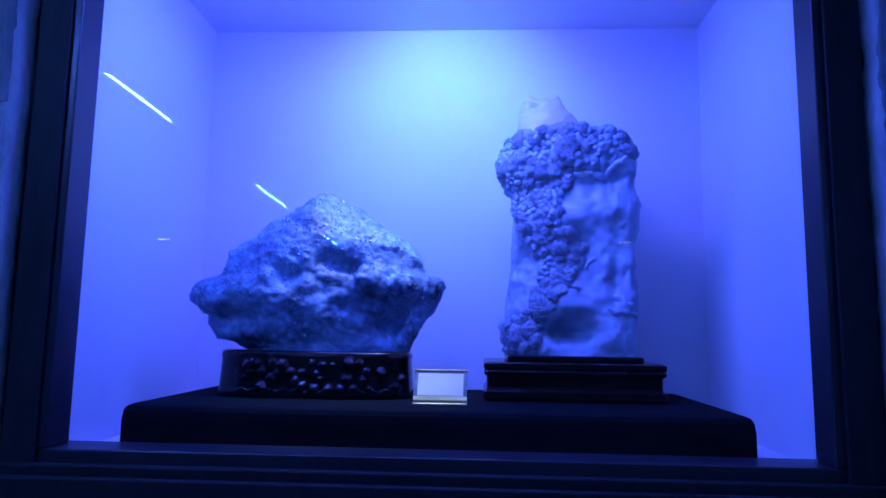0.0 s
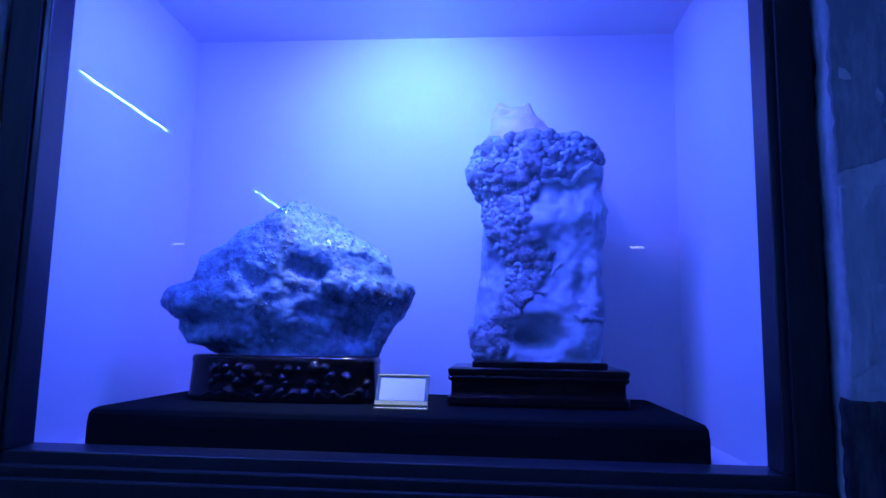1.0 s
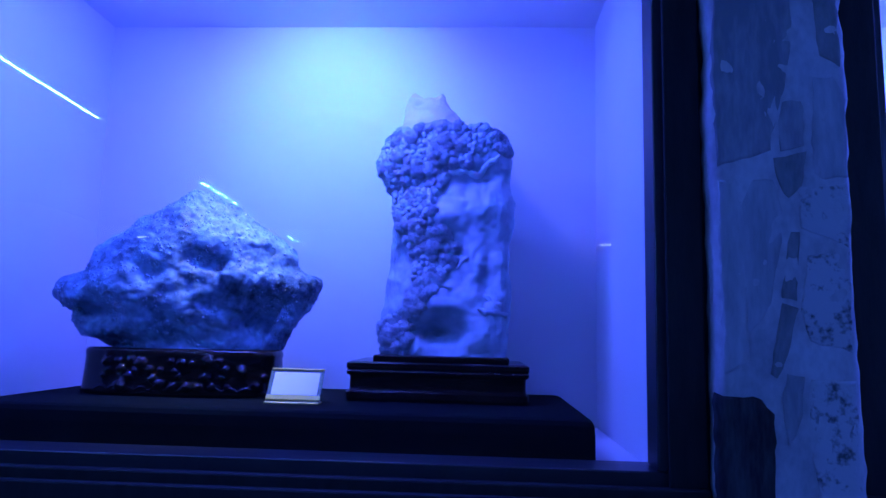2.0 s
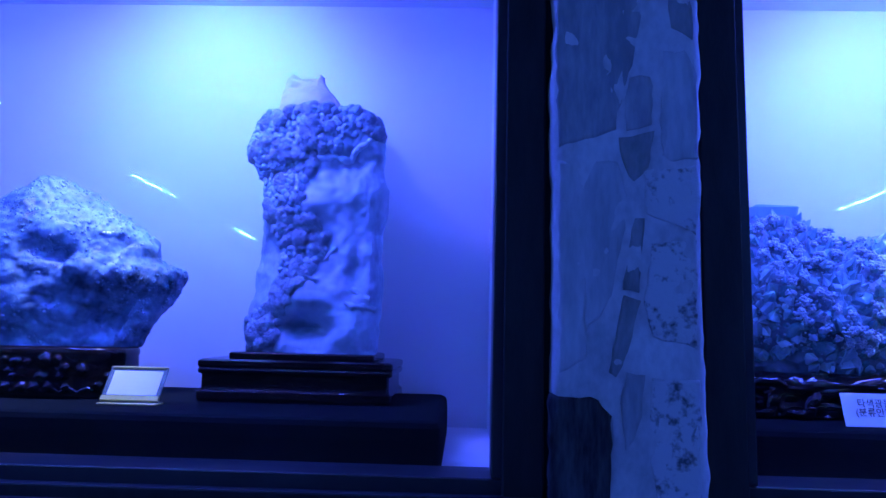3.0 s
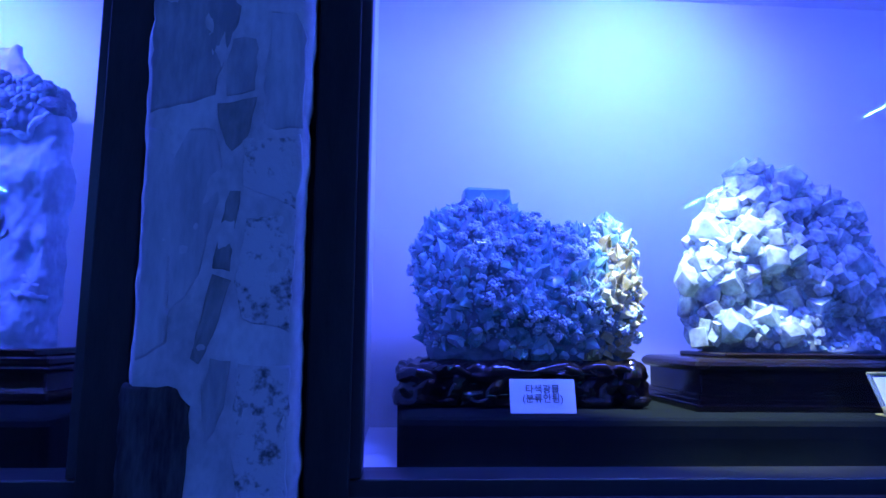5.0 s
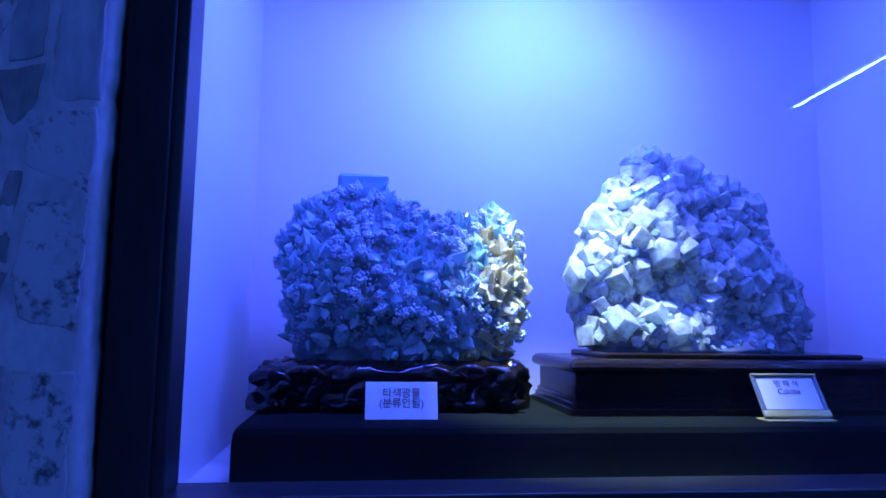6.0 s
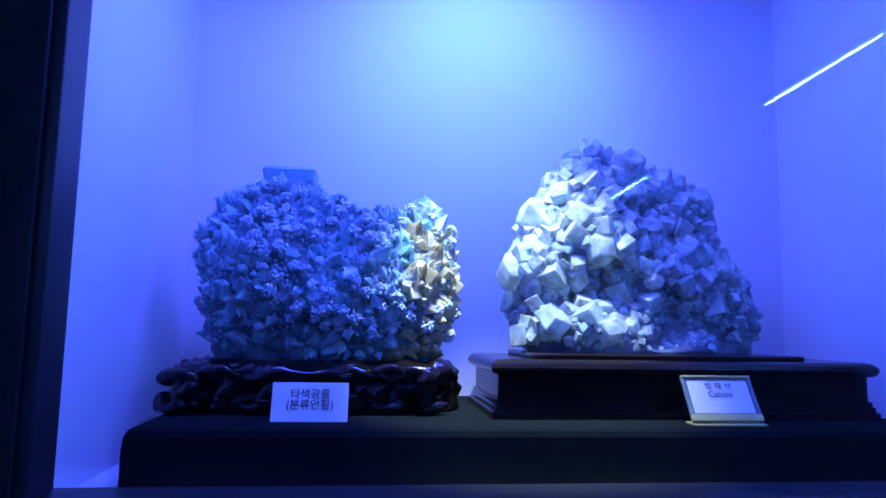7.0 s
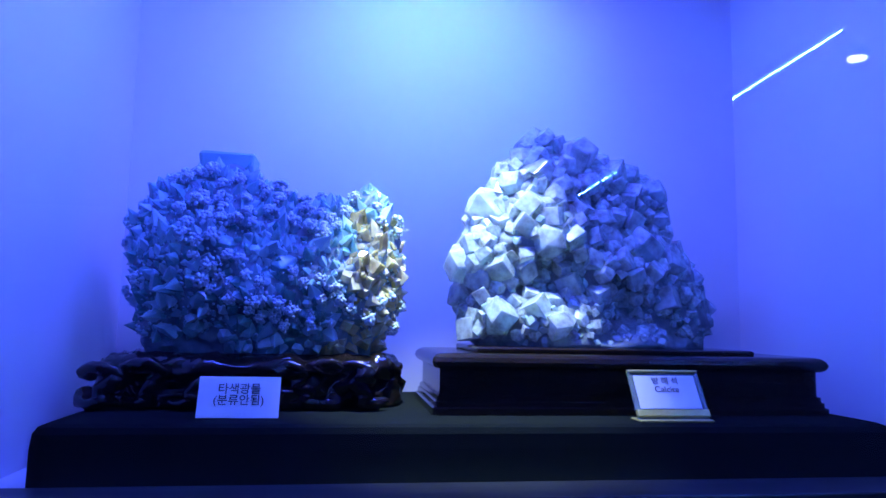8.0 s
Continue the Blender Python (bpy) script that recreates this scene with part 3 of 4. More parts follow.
            piece("nodule", rng.choice(balls), m, stone)
        else:
            fine.append(m)
    joined("small_nodules", ball_mesh("small_nodule", 31, NODULE, 0.22, 2, 0.22), fine, NODULE, stone, "fine nodule crust", True)
    # smooth peak with two tips and folded ridges
    peak = loft(((z + 0.56, 0.09, 0.30, 1.735, 1.83), (z + 0.60, 0.100, 0.285, 1.74, 1.83), (z + 0.640, 0.106, 0.268, 1.75, 1.83), (z + 0.664, 0.110, 0.240, 1.765, 1.825), (z + 0.686, 0.118, 0.228, 1.77, 1.82), (z + 0.697, 0.128, 0.222, 1.785, 1.815)), 2.4, 90, 60)
    for v in peak.verts:
        k = max(0.0, min(1.0, (v.co.z - z - 0.664) / 0.033))
        v.co.z += k * (0.016 * math.exp(-((v.co.x - 0.215) / 0.010) ** 2) + 0.012 * math.exp(-((v.co.x - 0.135) / 0.016) ** 2) - 0.004)
    swell(peak, ((0.15, z + 0.665, 0.02, 0.014, -0.012), (0.2, z + 0.63, 0.03, 0.03, 0.010)), 1.79)
    turned(peak)
    roughen(peak, ((12, 0.006, "fbm"), (40, 0.0025, "fbm")), 5.0)
    part("peak", peak, PEAK_STONE, stone, "smooth whitish tip", True)

    def ridge(points, radius, label):
        data = bpy.data.curves.new("ridge", "CURVE")
        data.dimensions, data.bevel_depth, data.bevel_resolution, data.resolution_u = "3D", radius, 3, 6
        s = data.splines.new("NURBS")
        s.points.add(len(points) - 1)
        for q, (x, h) in zip(s.points, points):
            q.co = (x, min((abs(a - x) + abs(b - z - h), y) for a, b, y in front)[1] + radius * 0.25, z + h, 1)
        s.use_endpoint_u, s.order_u = True, 3
        tmp = bpy.data.objects.new("ridge", data)
        mesh = bpy.data.meshes.new_from_object(tmp)
        bpy.data.objects.remove(tmp)
        bm = bmesh.new()
        bm.from_mesh(mesh)
        roughen(bm, ((60, radius * 0.8, "fbm"),), 3.0)
        part("ridge", bm, NODULE, stone, label, True)

    ridge(((0.245, 0.475), (0.27, 0.47), (0.30, 0.474), (0.325, 0.458), (0.345, 0.49), (0.375, 0.505), (0.392, 0.53)), 0.008, "folded crust edge")
    ridge(((0.150, 0.135), (0.165, 0.165), (0.20, 0.178), (0.235, 0.178), (0.255, 0.168)), 0.007, "folded crust edge")
    ridge(((0.325, 0.120), (0.345, 0.108), (0.375, 0.110), (0.395, 0.104)), 0.008, "folded crust edge")
    ridge(((0.34, 0.155), (0.36, 0.135), (0.385, 0.13)), 0.006, "folded crust edge")
    ridge(((0.20, 0.215), (0.235, 0.222), (0.27, 0.220), (0.285, 0.245), (0.30, 0.25)), 0.005, "folded crust edge")
    ridge(((0.185, 0.44), (0.20, 0.42), (0.195, 0.385)), 0.006, "folded crust edge")


tall_stone()


# ---- labels ----
def writing(text, x, z, size, parent, tilt, y, align="CENTER"):
    data = bpy.data.curves.new("writing", "FONT")
    data.body, data.size, data.align_x, data.align_y, data.extrude = text, size, align, "CENTER", 0.0002
    tmp = bpy.data.objects.new("writing", data)
    mesh = bpy.data.meshes.new_from_object(tmp)
    bpy.data.objects.remove(tmp)
    mesh.materials.clear()
    mesh.materials.append(INK)
    ob = new("writing", mesh)
    ob.parent = parent
    ob.matrix_basis = Matrix.Translation(-base_of(parent)) @ pose(x, y, z, 90 - tilt, 0, 0)
    return ob


def acrylic_label(x0, x1, y, height, tilt, lines, turn=0.0):
    """Slanted card in a clear stand with gilt edges."""
    cx = (x0 + x1) / 2
    w = (x1 - x0) / 2
    stand = thing("label_stand", (cx, y, PLINTH), "white label card in a slanted clear acrylic stand with gilt edges", "label", "acrylic labels")
    m = pose(cx, y, PLINTH + 0.004, -tilt, 0, turn)

    def plate(name, a0, a1, b0, b1, c0, c1, material, label=""):
        bm = box(a0, a1, b0, b1, c0, c1, 0.0008, 1)
        bmesh.ops.transform(bm, matrix=m, verts=bm.verts)
        return part(name, bm, material, stand, label)

    plate("backing", -w, w, 0.001, 0.004, 0.0, height, ACRYLIC)
    plate("card", -w * 0.86, w * 0.86, -0.0005, 0.0008, height * 0.22, height * 0.93, PAPER, "white card")
    plate("top_edge", -w, w, -0.003, 0.004, height, height + 0.004, BRASS)
    plate("bottom_edge", -w, w, -0.004, 0.004, height * 0.05, height * 0.19, BRASS)
    plate("side_edge", -w, -w * 0.93, -0.002, 0.001, height * 0.19, height, ACRYLIC)
    plate("side_edge", w * 0.93, w, -0.002, 0.001, height * 0.19, height, ACRYLIC)
    foot = box(cx - w, cx + w, y - 0.012, y + 0.03, PLINTH + 0.0005, PLINTH + 0.004, 0.0008, 1)
    part("foot", foot, BRASS, stand)
    for text, k, size in lines:
        at = m @ Vector((0, -0.0011, height * k))
        writing(text, at.x, at.z, size, stand, tilt, at.y)


acrylic_label(-0.150, -0.027, 1.545, 0.080, 32, ())


# ---- things in the second showcase ----
def root_stand():
    """Carved root stand: a wavy slab on scrolled feet."""
    x0, x1 = 1.135, 1.715
    stand = thing("root_stand", ((x0 + x1) / 2, 1.68, PLINTH), "glossy dark carved root-wood stand with scrolled feet", "stand")
    bm = loft(((PLINTH + 0.045, 1.19, 1.68, 1.60, 1.80), (PLINTH + 0.055, 1.155, 1.70, 1.575, 1.82), (PLINTH + 0.075, 1.15, 1.705, 1.57, 1.82), (PLINTH + 0.086, 1.18, 1.69, 1.585, 1.81), (PLINTH + 0.090, 1.22, 1.67, 1.61, 1.79)), 2.2, 140, 24)
    roughen(bm, ((16, 0.012, "fbm"), (40, 0.007, "ridge"), (90, 0.003, "fbm")), 4.0)
    part("slab", bm, ROOT, stand, "", True)
    core = loft(((PLINTH + 0.001, 1.15, 1.70, 1.585, 1.81), (PLINTH + 0.02, 1.15, 1.70, 1.58, 1.81), (PLINTH + 0.055, 1.17, 1.69, 1.585, 1.80)), 2.3, 160, 24)
    roughen(core, ((16, 0.016, "fbm"), (30, 0.012, "ridge")), 7.0, PLINTH + 0.001)
    part("core", core, ROOT, stand, "", True)
    rng = random.Random(21)

    def tube(points, radii, name):
        data = bpy.data.curves.new(name, "CURVE")
        data.dimensions, data.bevel_depth, data.bevel_resolution, data.resolution_u, data.use_fill_caps = "3D", 1.0, 4, 8, True
        s = data.splines.new("NURBS")
        s.points.add(len(points) - 1)
        for q, p, r in zip(s.points, points, radii):
            q.co, q.radius = (*p, 1), r
        s.use_endpoint_u, s.order_u = True, 3
        tmp = bpy.data.objects.new(name, data)
        mesh = bpy.data.meshes.new_from_object(tmp)
        bpy.data.objects.remove(tmp)
        b = bmesh.new()
        b.from_mesh(mesh)
        roughen(b, ((45, 0.005, "fbm"),), rng.random() * 9)
        return part(name, b, ROOT, stand, "", True)

    z = PLINTH
    for x in (1.20, 1.27, 1.345, 1.53, 1.585, 1.63):
        s = rng.choice((-1, 1))
        y = 1.585 + rng.uniform(-0.01, 0.01)
        tube(((x - 0.03 * s, y + 0.02, z + 0.065), (x - 0.015 * s, y - 0.008, z + 0.05), (x + 0.01 * s, y - 0.006, z + 0.03), (x + 0.0 * s, y - 0.012, z + 0.014), (x + 0.03 * s, y - 0.01, z + 0.010), (x + 0.045 * s, y, z + 0.018)), (0.016, 0.019, 0.016, 0.014, 0.011, 0.006), "root_foot")
        tube(((x, 1.80, z + 0.06), (x + 0.01, 1.80, z + 0.03), (x, 1.80, z + 0.011)), (0.016, 0.013, 0.012), "root_foot")
    # scrolls along the lip
    for x, h in ((1.19, 0.062), (1.26, 0.07), (1.50, 0.068), (1.57, 0.074), (1.62, 0.072)):
        tube(((x - 0.035, 1.585, z + h), (x - 0.01, 1.572, z + h + 0.012), (x + 0.02, 1.572, z + h + 0.006), (x + 0.035, 1.58, z + h - 0.01), (x + 0.02, 1.575, z + h - 0.02)), (0.007, 0.011, 0.012, 0.010, 0.005), "scroll")

    # fan carved into the lip, and the rounded end beside it
    for cx, fan in ((1.505, 9), (1.565, 7)):
        for k in range(fan):
            a = radians(25 + 130 * k / (fan - 1))
            tube(((cx + 0.010 * math.cos(a), 1.567, z + 0.062 + 0.008 * math.sin(a)), (cx + 0.032 * math.cos(a), 1.566, z + 0.062 + 0.020 * math.sin(a))), (0.0022, 0.0028), "fan_rib")
    for x, y, h, r in ((1.635, 1.58, 0.066, 0.024), (1.675, 1.70, 0.060, 0.022), (1.165, 1.60, 0.062, 0.016), (1.160, 1.605, 0.020, 0.018)):
        bm = bmesh.new()
        bmesh.ops.create_icosphere(bm, subdivisions=3, radius=r, matrix=pose(x, y, z + h))
        roughen(bm, ((40, 0.006, "fbm"),), x * 7)
        part("burl", bm, ROOT, stand, "", True)
    stand.location += Vector((-0.004, 0.035, 0.0))


root_stand()


def spiky_calcite():
    at = (1.445, 1.70, PLINTH + 0.088)
    holder = thing("calcite_cluster", at, "grey spiky calcite cluster with frosty knobs, stained yellow at one end", "mineral specimen")
    z = at[2]
    bm = loft(((z - 0.004, 1.25, 1.65, 1.65, 1.79), (z + 0.02, 1.232, 1.655, 1.635, 1.80), (z + 0.05, 1.222, 1.668, 1.62, 1.80), (z + 0.08, 1.218, 1.682, 1.61, 1.80), (z + 0.143, 1.218, 1.688, 1.61, 1.80), (z + 0.20, 1.205, 1.685, 1.62, 1.80), (z + 0.24, 1.198, 1.684, 1.635, 1.80), (z + 0.28, 1.207, 1.68, 1.65, 1.80), (z + 0.31, 1.222, 1.67, 1.665, 1.80), (z + 0.335, 1.240, 1.658, 1.68, 1.79), (z + 0.35, 1.262, 1.635, 1.70, 1.78)), 2.6, 160, 110)
    # crest line: high shoulder, saddle, lower shoulder
    for v in bm.verts:
        top = np.interp(v.co.x, (1.20, 1.24, 1.27, 1.30, 1.41, 1.43, 1.49, 1.53, 1.57, 1.615, 1.66, 1.69), (0.31, 0.335, 0.352, 0.362, 0.362, 0.335, 0.302, 0.294, 0.300, 0.325, 0.328, 0.30))
        k = max(0.0, (v.co.z - z) / 0.35)
        v.co.z += (top - 0.35) * k ** 2
    swell(bm, ((1.33, z + 0.19, 0.07, 0.05, 0.022), (1.47, z + 0.21, 0.06, 0.05, 0.018), (1.595, z + 0.15, 0.05, 0.05, 0.018), (1.44, z + 0.11, 0.08, 0.04, 0.02), (1.56, z + 0.25, 0.05, 0.03, -0.02), (1.31, z + 0.07, 0.09, 0.05, -0.012), (1.62, z + 0.21, 0.03, 0.03, -0.018)), 1.70)
    roughen(bm, ((7, 0.012, "fbm"), (13, 0.014, "cell"), (20, 0.010, "ridge"), (45, 0.006, "cell")), 6.1, z - 0.004)
    rng = random.Random(31)
    spikes = scatter(bm, 900, lambda p: 0.0165 if noise.noise(p * 10) > -0.15 else 0.0115, rng, lambda p, n: p.z > z + 0.012 + 0.03 * (p.x < 1.38) + 0.03 * noise.noise(p * 9) and not (1.275 < p.x < 1.425 and p.z > z + 0.355))
    frost = scatter(bm, 95, 0.022, rng, lambda p, n: n.y < 0.1 and noise.noise(p * 9 + Vector((3, 1, 2))) > 0.0 and p.z > z + 0.05 + 0.05 * (p.x < 1.42))
    tiny = scatter(bm, 1100, 0.009, rng, lambda p, n: p.z > z + 0.04 + 0.03 * noise.noise(p * 12) and not (1.29 < p.x < 1.415 and p.z > z + 0.34))
    part("matrix", bm, SPIKE_BED, holder, "dark rough matrix", True)
    grey = [crystal_mesh("spike", k, SPIKE) for k in range(5)]
    blunt = [crystal_mesh("block", k + 60, SPIKE) for k in range(3)]
    yellow = [crystal_mesh("spike", k + 9, YELLOW_SPIKE) for k in range(4)]
    blocks = [crystal_mesh("rhomb", k + 40, YELLOW_SPIKE) for k in range(3)]
    rest = [grown(p, n + Vector((0, 0, 0.4)), rng, rng.uniform(0.004, 0.009), 0.45, 0.8) for p, n in tiny]
    for k, (p, n) in enumerate(spikes):
        stained = p.x + noise.noise(p * 13) * 0.05 > 1.60 - max(0, z + 0.14 - p.z) * 0.4 and p.z < z + 0.27
        s = 0.013 + 0.021 * rng.random() ** 2
        up = max(0.0, (p.z - z) / 0.35)
        m = grown(p - n * s * 0.25, n + Vector((0, -0.1, 0.2 + 0.5 * up)), rng, s * 1.3, 0.35, rng.uniform(0.5, 0.85))
        if stained and rng.random() < 0.5:
            piece("crystal", rng.choice(blocks), grown(p, n, rng, rng.uniform(0.009, 0.021), 0.5), holder)
        elif stained:
            piece("crystal", rng.choice(yellow), m, holder)
        elif k < 300:
            piece("crystal", rng.choice(grey if k % 4 else blunt), m if k % 4 else m @ Matrix.Scale(0.62, 4), holder)
        else:
            rest.append(m)
    SPIKE_REST = surface("grey_calcite_rest", (0.18, 0.36, 0.42), (0.40, 0.62, 0.68), 0.3, 22, 120, 0.1, vary="island")
    joined("small_crystals", grey[0], rest, SPIKE_REST, holder, "small grey spikes")
    dots = []
    for p, n in frost:
        lump = rng.uniform(0.007, 0.0165)
        for _ in range(int(lump * 2600)):
            way = (n * 0.9 + Vector((rng.gauss(0, 0.6), rng.gauss(0, 0.6), rng.gauss(0, 0.6)))).normalized()
            dots.append(grown(p + n * 0.006 + way * lump * rng.uniform(0.75, 1.0), way, rng, rng.uniform(0.0024, 0.0042), 0.5))
    joined("frosty_knobs", ball_mesh("knob_cluster", 3, FROST, 0.3, 1), dots, FROST, holder, "frosty white knobs", True)
    # flat-topped block on the crest
    block = moulded(1.298, 1.408, 1.695, 1.775, ((z + 0.30, 0.012), (z + 0.35, 0.005), (z + 0.382, 0.0), (z + 0.387, 0.003)), 0.012)
    roughen(block, ((22, 0.006, "fbm"),), 2.0)
    part("flat_crystal", block, SPIKE, holder, "flat-topped translucent crystal")
    holder.location += Vector((-0.005, 0.045, 0.0))
    holder.scale = (1.03, 1.03, 1.03)


spiky_calcite()

stepped_stand(1.745, 2.495, 1.555, 1.86, 1.341, "dark brown lacquered rectangular stand with a rounded rim", (1.828, 2.372, 1.595, 1.83),
              ((PLINTH, 0.0), (PLINTH + 0.012, 0.0), (PLINTH + 0.014, 0.005), (PLINTH + 0.022, 0.005), (PLINTH + 0.024, 0.009), (PLINTH + 0.032, 0.009), (PLINTH + 0.034, 0.014), (PLINTH + 0.078, 0.014), (PLINTH + 0.080, 0.006), (PLINTH + 0.084, 0.001), (PLINTH + 0.091, -0.002), (PLINTH + 0.099, 0.001), (PLINTH + 0.104, 0.007), (PLINTH + 0.106, 0.014)))


def blocky_calcite():
    at = (2.08, 1.715, 1.351)
    holder = thing("calcite_specimen", at, "heap of large blocky white calcite crystals on a wooden stand", "mineral specimen")
    z = at[2]
    rows = ((-0.004, 1.859, 2.355), (0.010, 1.846, 2.365), (0.050, 1.832, 2.375), (0.090, 1.824, 2.372), (0.120, 1.822, 2.358), (0.160, 1.820, 2.336), (0.200, 1.826, 2.307), (0.240, 1.840, 2.275), (0.262, 1.856, 2.265), (0.280, 1.870, 2.272), (0.313, 1.892, 2.270), (0.350, 1.904, 2.260), (0.370, 1.922, 2.198), (0.400, 1.944, 2.128), (0.420, 1.969, 2.078), (0.428, 1.986, 2.058))
    bm = loft([(z + h, l, r, 1.625 + 0.10 * max(0.0, h / 0.428) ** 1.5, 1.82 - 0.03 * (h / 0.428) ** 2) for h, l, r in rows], 2.2, 130, 100)
    # the dark end lies further back; a hollow in the middle and a ledge under it
    for v in bm.verts:
        v.co.y += 0.22 * max(0.0, v.co.x - 2.06)
    swell(bm, ((1.99, z + 0.135, 0.075, 0.05, -0.055), (2.14, z + 0.07, 0.09, 0.05, -0.045), (1.93, z + 0.055, 0.09, 0.03, 0.022), (2.09, z + 0.085, 0.03, 0.025, 0.02), (2.0, z + 0.25, 0.06, 0.04, 0.02), (1.88, z + 0.19, 0.05, 0.05, 0.015), (2.12, z + 0.16, 0.05, 0.03, 0.02), (2.06, z + 0.29, 0.05, 0.03, -0.025)), 1.72)
    roughen(bm, ((7, 0.010, "fbm"), (18, 0.010, "ridge"), (50, 0.004, "cell")), 8.4, z - 0.004)
    rng = random.Random(43)

    def weight(p):
        return 0.62 if p.z < z + 0.03 or p.x > 2.27 or (p.x > 2.06 and p.z < z + 0.07) else 1.0

    def dull(p):
        return p.x > 2.08 and p.z < z + 0.08 + 0.03 * noise.noise(p * 15)

    large = scatter(bm, 78, lambda p: 0.047 * weight(p), rng, lambda p, n: p.z > z + 0.03 and not dull(p))
    middle_sized = scatter(bm, 200, lambda p: 0.025 * weight(p), rng, lambda p, n: p.z > z + 0.02 and not (dull(p) and noise.noise(p * 20) < 0.1) and all((p - q).length > 0.026 for q, _ in large))
    small = scatter(bm, 420, 0.011, rng, lambda p, n: p.z > z + 0.008)
    part("bed_rock", bm, SPAR_BED, holder, "rough grey bed rock", True)
    shapes = [crystal_mesh("block" if k % 2 == 0 else "rhomb", k, SPAR) for k in range(12)]
    for spots, low, high in ((large, 0.027, 0.043), (middle_sized, 0.014, 0.027)):
        for p, n in spots:
            s = rng.uniform(low, high) * weight(p)
            piece("crystal", rng.choice(shapes), grown(p - n * s * 0.1, n + Vector((0, -0.2, 0.25)), rng, s, 0.6, rng.uniform(0.8, 1.25)), holder)
    SPAR_REST = surface("white_calcite_rest", (0.40, 0.60, 0.61), (0.66, 0.86, 0.86), 0.2, 18, 110, 0.15, vary="island", Transmission_Weight=0.5)
    joined("small_crystals", shapes[0], [grown(p - n * 0.003, n, rng, rng.uniform(0.006, 0.013), 0.5) for p, n in small], SPAR_REST, holder, "small white crystals")
    holder.location += Vector((0.009, 0.028, 0.0))
    holder.scale = (1.02, 1.02, 1.02)


blocky_calcite()

card = thing("label_card", (1.427, 1.525, PLINTH), "white paper card with printed Korean letters, leaning on the stand", "label")
bm = box(-0.064, 0.064, 0, 0.0012, 0, 0.066, 0.0004, 1)
bmesh.ops.transform(bm, matrix=pose(1.427, 1.521, PLINTH + 0.0005, -16, 0, 0), verts=bm.verts)
part("paper", bm, PAPER, card)
for text, h, size in (("타색광물", 0.046, 0.0185), ("(분류안됨)", 0.028, 0.0185)):
    writing(text, 1.427, PLINTH + h * math.cos(radians(16)), size, card, 16, 1.5203 + h * math.sin(radians(16)))

def stone_chip(x, y, size, seed):
    mesh = ball_mesh("stone_chip", seed, SPAR_BED, 0.6, 1)
    ob = new("stone_chip", mesh)
    ob.matrix_basis = Matrix.Translation((x, y, CASE_FLOOR + size * 0.45)) @ Matrix.Diagonal((size, size * 0.8, size * 0.6, 1))
    tagged(ob, "tiny grey stone chip on the white showcase floor", "stone chip", "stone chips")


for x, y, size, seed in ((1.113, 1.425, 0.0035, 1), (1.127, 1.445, 0.0025, 2), (1.105, 1.47, 0.003, 3)):
    stone_chip(x, y, size, seed)

acrylic_label(2.082, 2.212, 1.482, 0.087, 31, (("방 해 석", 0.80, 0.015), ("Calcite", 0.62, 0.016)), 0)


# ---- stone pillars, last ----
def stone_mesh(outline, seed, material, y, proud=0.006):
    """A flat, irregular facing stone: its outline in x and z, worn edges, uneven face."""
    bm = bmesh.new()
    pts = []
    n = len(outline)
    for i in range(n):
        a, b = Vector(outline[i]), Vector(outline[(i + 1) % n])
        steps = max(2, int((b - a).length / 0.016))
        for k in range(steps):
            p = a.lerp(b, k / steps)
            pts.append(p + Vector((noise.noise((p.x * 40, p.y * 40, seed)), noise.noise((p.y * 40, p.x * 40, seed + 5)))) * 0.006 + Vector((noise.noise((p.x * 110, p.y * 110, seed)), noise.noise((p.y * 110, p.x * 110, seed + 5)))) * 0.003)
    c = sum(pts, Vector((0, 0))) / len(pts)
    loops = []
    for shrink, out in ((1.0, 0.012), (0.985, -proud * 0.4), (0.95, -proud), (0.6, -proud), (0.25, -proud)):
        loops.append([bm.verts.new((c.x + (p.x - c.x) * shrink, y + out + (0.003 * noise.noise((p.x * 22 * shrink, p.y * 22 * shrink, seed)) if shrink < 0.97 else 0), c.y + (p.y - c.y) * shrink)) for p in pts])
    for a, b in zip(loops, loops[1:]):
        for i in range(len(a)):
            j = (i + 1) % len(a)
            bm.faces.new((a[i], a[j], b[j], b[i]))
    bm.faces.new(loops[-1])
    bmesh.ops.recalc_face_normals(bm, faces=bm.faces)
    return bm


def pillar_body(x0, x1, y0, y1, name):
    """Mortared pillar with a smeared, uneven face and wavering edges."""
    bm = bmesh.new()
    nz, nx = 240, 26
    rows = []
    for k in range(nz + 1):
        z = 2.40 * k / nz
        row = []
        for i in range(nx + 1):
            u = i / nx
            a = x0 + 0.005 * fbm((0.3, 0.1, z), 7) + 0.004 * noise.noise((x0, 2.0, z * 30))
            b = x1 + 0.006 * fbm((4.3, 0.1, z), 6) + 0.004 * noise.noise((x1, 5.0, z * 30))
            x = a + (b - a) * u
            edge = min(u, 1 - u)
            y = y0 + (0.010 * (1 - edge / 0.06) ** 2 if edge < 0.06 else 0) + 0.004 * fbm((x, 0.5, z), 18)
            row.append(bm.verts.new((x, y, z)))
        row = [bm.verts.new((row[0].co.x, y1, z))] + row + [bm.verts.new((row[-1].co.x, y1, z))]
        rows.append(row)
    for a, b in zip(rows, rows[1:]):
        for i in range(len(a) - 1):
            bm.faces.new((a[i], a[i + 1], b[i + 1], b[i]))
    return structure(name, bm, MORTAR, "rough stone-faced pillar with smeared grey mortar", "pillar", True)


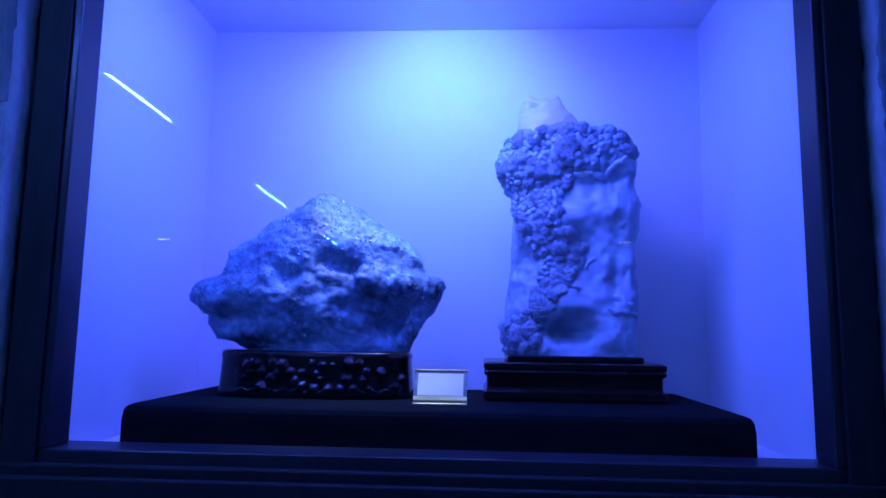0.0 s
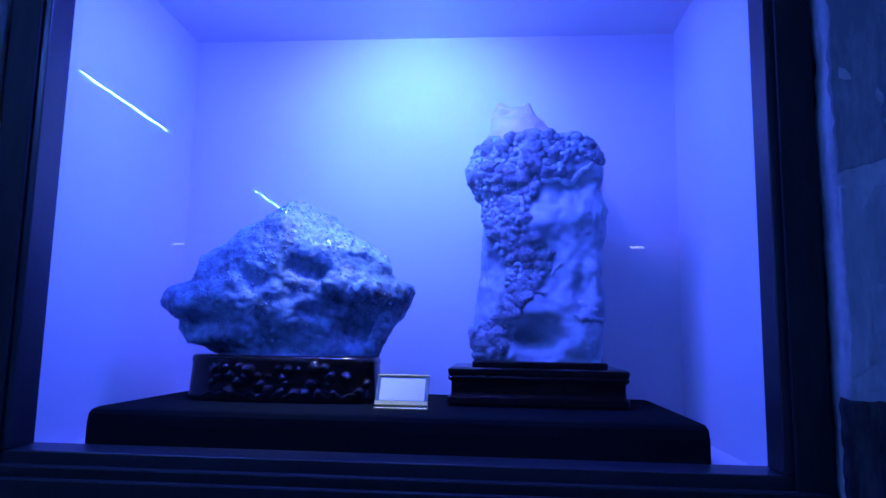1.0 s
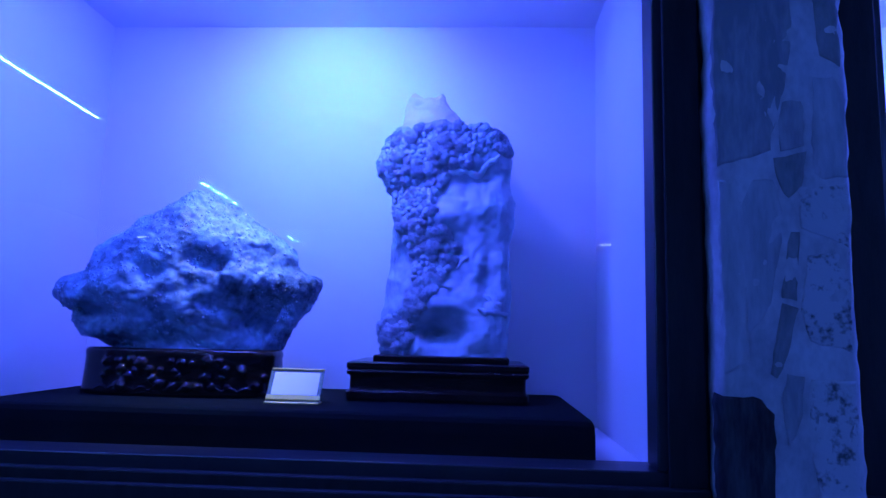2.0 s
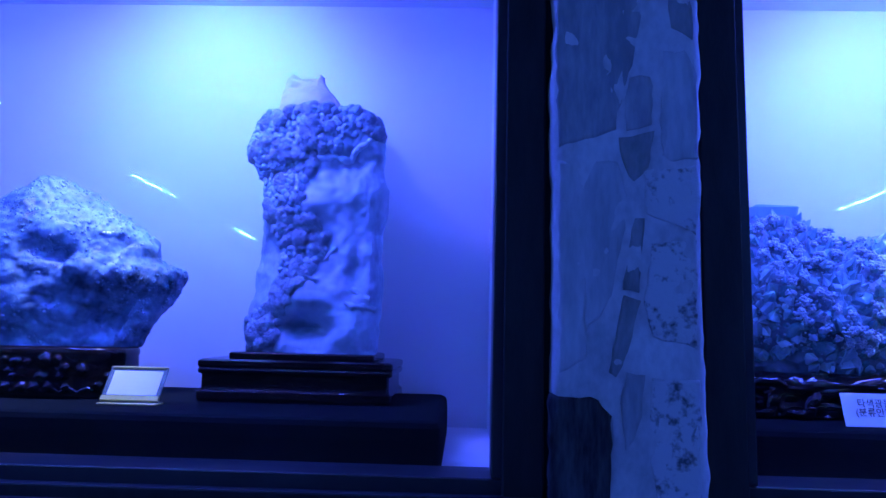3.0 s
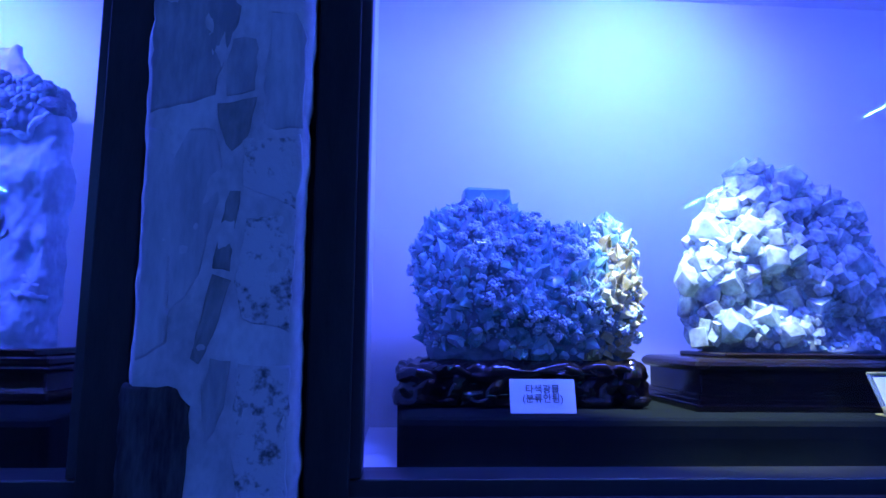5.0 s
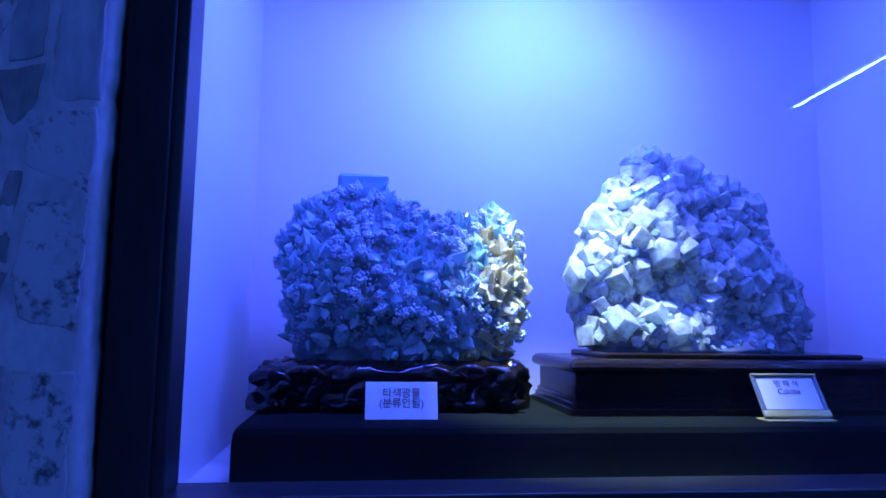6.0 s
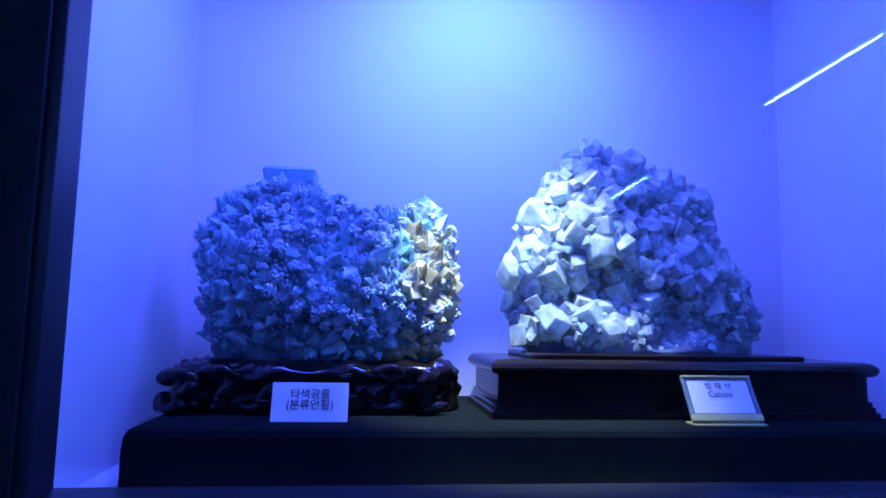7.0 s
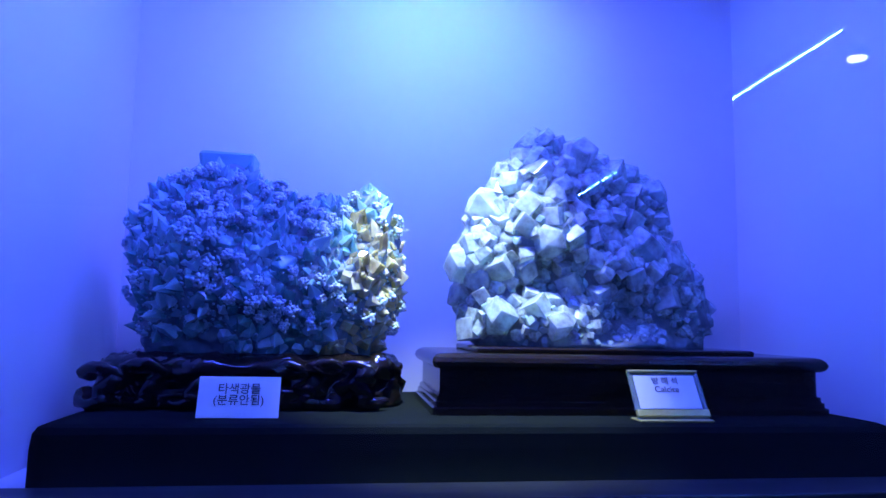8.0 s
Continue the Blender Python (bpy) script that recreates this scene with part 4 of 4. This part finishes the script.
middle = pillar_body(0.752, 0.999, 1.254, 1.309, "pillar_1")


def facing(outline, material, seed, proud=0.002, owner=middle, owner_face=1.254):
    part("stone", stone_mesh(outline, seed, material, owner_face, proud), material, owner, "", True)


facing([(0.757, 2.14), (0.757, 1.715), (0.853, 1.742), (0.871, 1.808), (0.886, 1.863), (0.895, 1.919), (0.905, 1.98), (0.90, 2.14)], STONE, 1)
facing([(0.950, 1.929), (0.986, 1.908), (0.989, 2.05), (0.942, 2.05)], GREY_STONE, 3)
facing([(0.940, 1.888), (0.974, 1.888), (0.993, 1.848), (0.992, 1.700), (0.930, 1.693), (0.932, 1.799)], STONE, 2)
facing([(0.880, 1.843), (0.914, 1.846), (0.919, 1.758), (0.874, 1.745), (0.870, 1.789)], STONE, 12)
facing([(0.862, 1.730), (0.921, 1.746), (0.909, 1.682), (0.885, 1.659), (0.869, 1.681)], GREY_STONE, 4)
facing([(0.759, 1.695), (0.862, 1.696), (0.877, 1.614), (0.860, 1.529), (0.847, 1.464), (0.803, 1.399), (0.802, 1.363), (0.761, 1.335)], STONE, 5)
facing([(0.902, 1.682), (0.992, 1.690), (0.991, 1.569), (0.948, 1.587), (0.904, 1.605)], MOTTLED, 7)
facing([(0.912, 1.556), (0.988, 1.564), (0.986, 1.385), (0.911, 1.401), (0.899, 1.456)], MOTTLED, 8)
facing([(0.884, 1.598), (0.903, 1.598), (0.891, 1.474), (0.866, 1.480), (0.871, 1.529)], GREY_STONE, 6)
facing([(0.866, 1.470), (0.890, 1.464), (0.879, 1.401), (0.857, 1.338), (0.840, 1.342), (0.853, 1.400)], GREY_STONE, 13)
facing([(0.745, 1.308), (0.825, 1.300), (0.846, 1.279), (0.842, 1.151), (0.844, 1.0), (0.744, 1.0)], DARK_STONE, 9, 0.006)
facing([(0.870, 1.344), (0.900, 1.341), (0.888, 1.258), (0.867, 1.223), (0.861, 1.293)], STONE, 10)
facing([(0.911, 1.337), (0.986, 1.338), (0.988, 1.157), (0.985, 1.01), (0.915, 1.01), (0.917, 1.153), (0.902, 1.241)], MOTTLED, 11)

for x0, x1, name, seed in ((-1.22, -0.947, "pillar_2", 50), (2.69, 2.95, "pillar_3", 90)):
    side = pillar_body(x0, x1, 1.254, 1.309, name)
    rng = random.Random(seed)
    z = 0.08
    while z < 2.25:
        h = rng.uniform(0.16, 0.34)
        split = rng.uniform(0.35, 0.65) * (x1 - x0)
        for a, b in ((x0 + 0.01, x0 + split - 0.008), (x0 + split + 0.008, x1 - 0.01)):
            top = min(z + h, 2.33)
            facing([(a, z + 0.01), (b, z + rng.uniform(0, 0.02)), (b - rng.uniform(0, 0.01), top - 0.012), (a + rng.uniform(0, 0.01), top - rng.uniform(0.01, 0.03))], rng.choice((STONE, STONE, MOTTLED, DARK_STONE)), seed + z * 10, 0.004, side)
        z += h
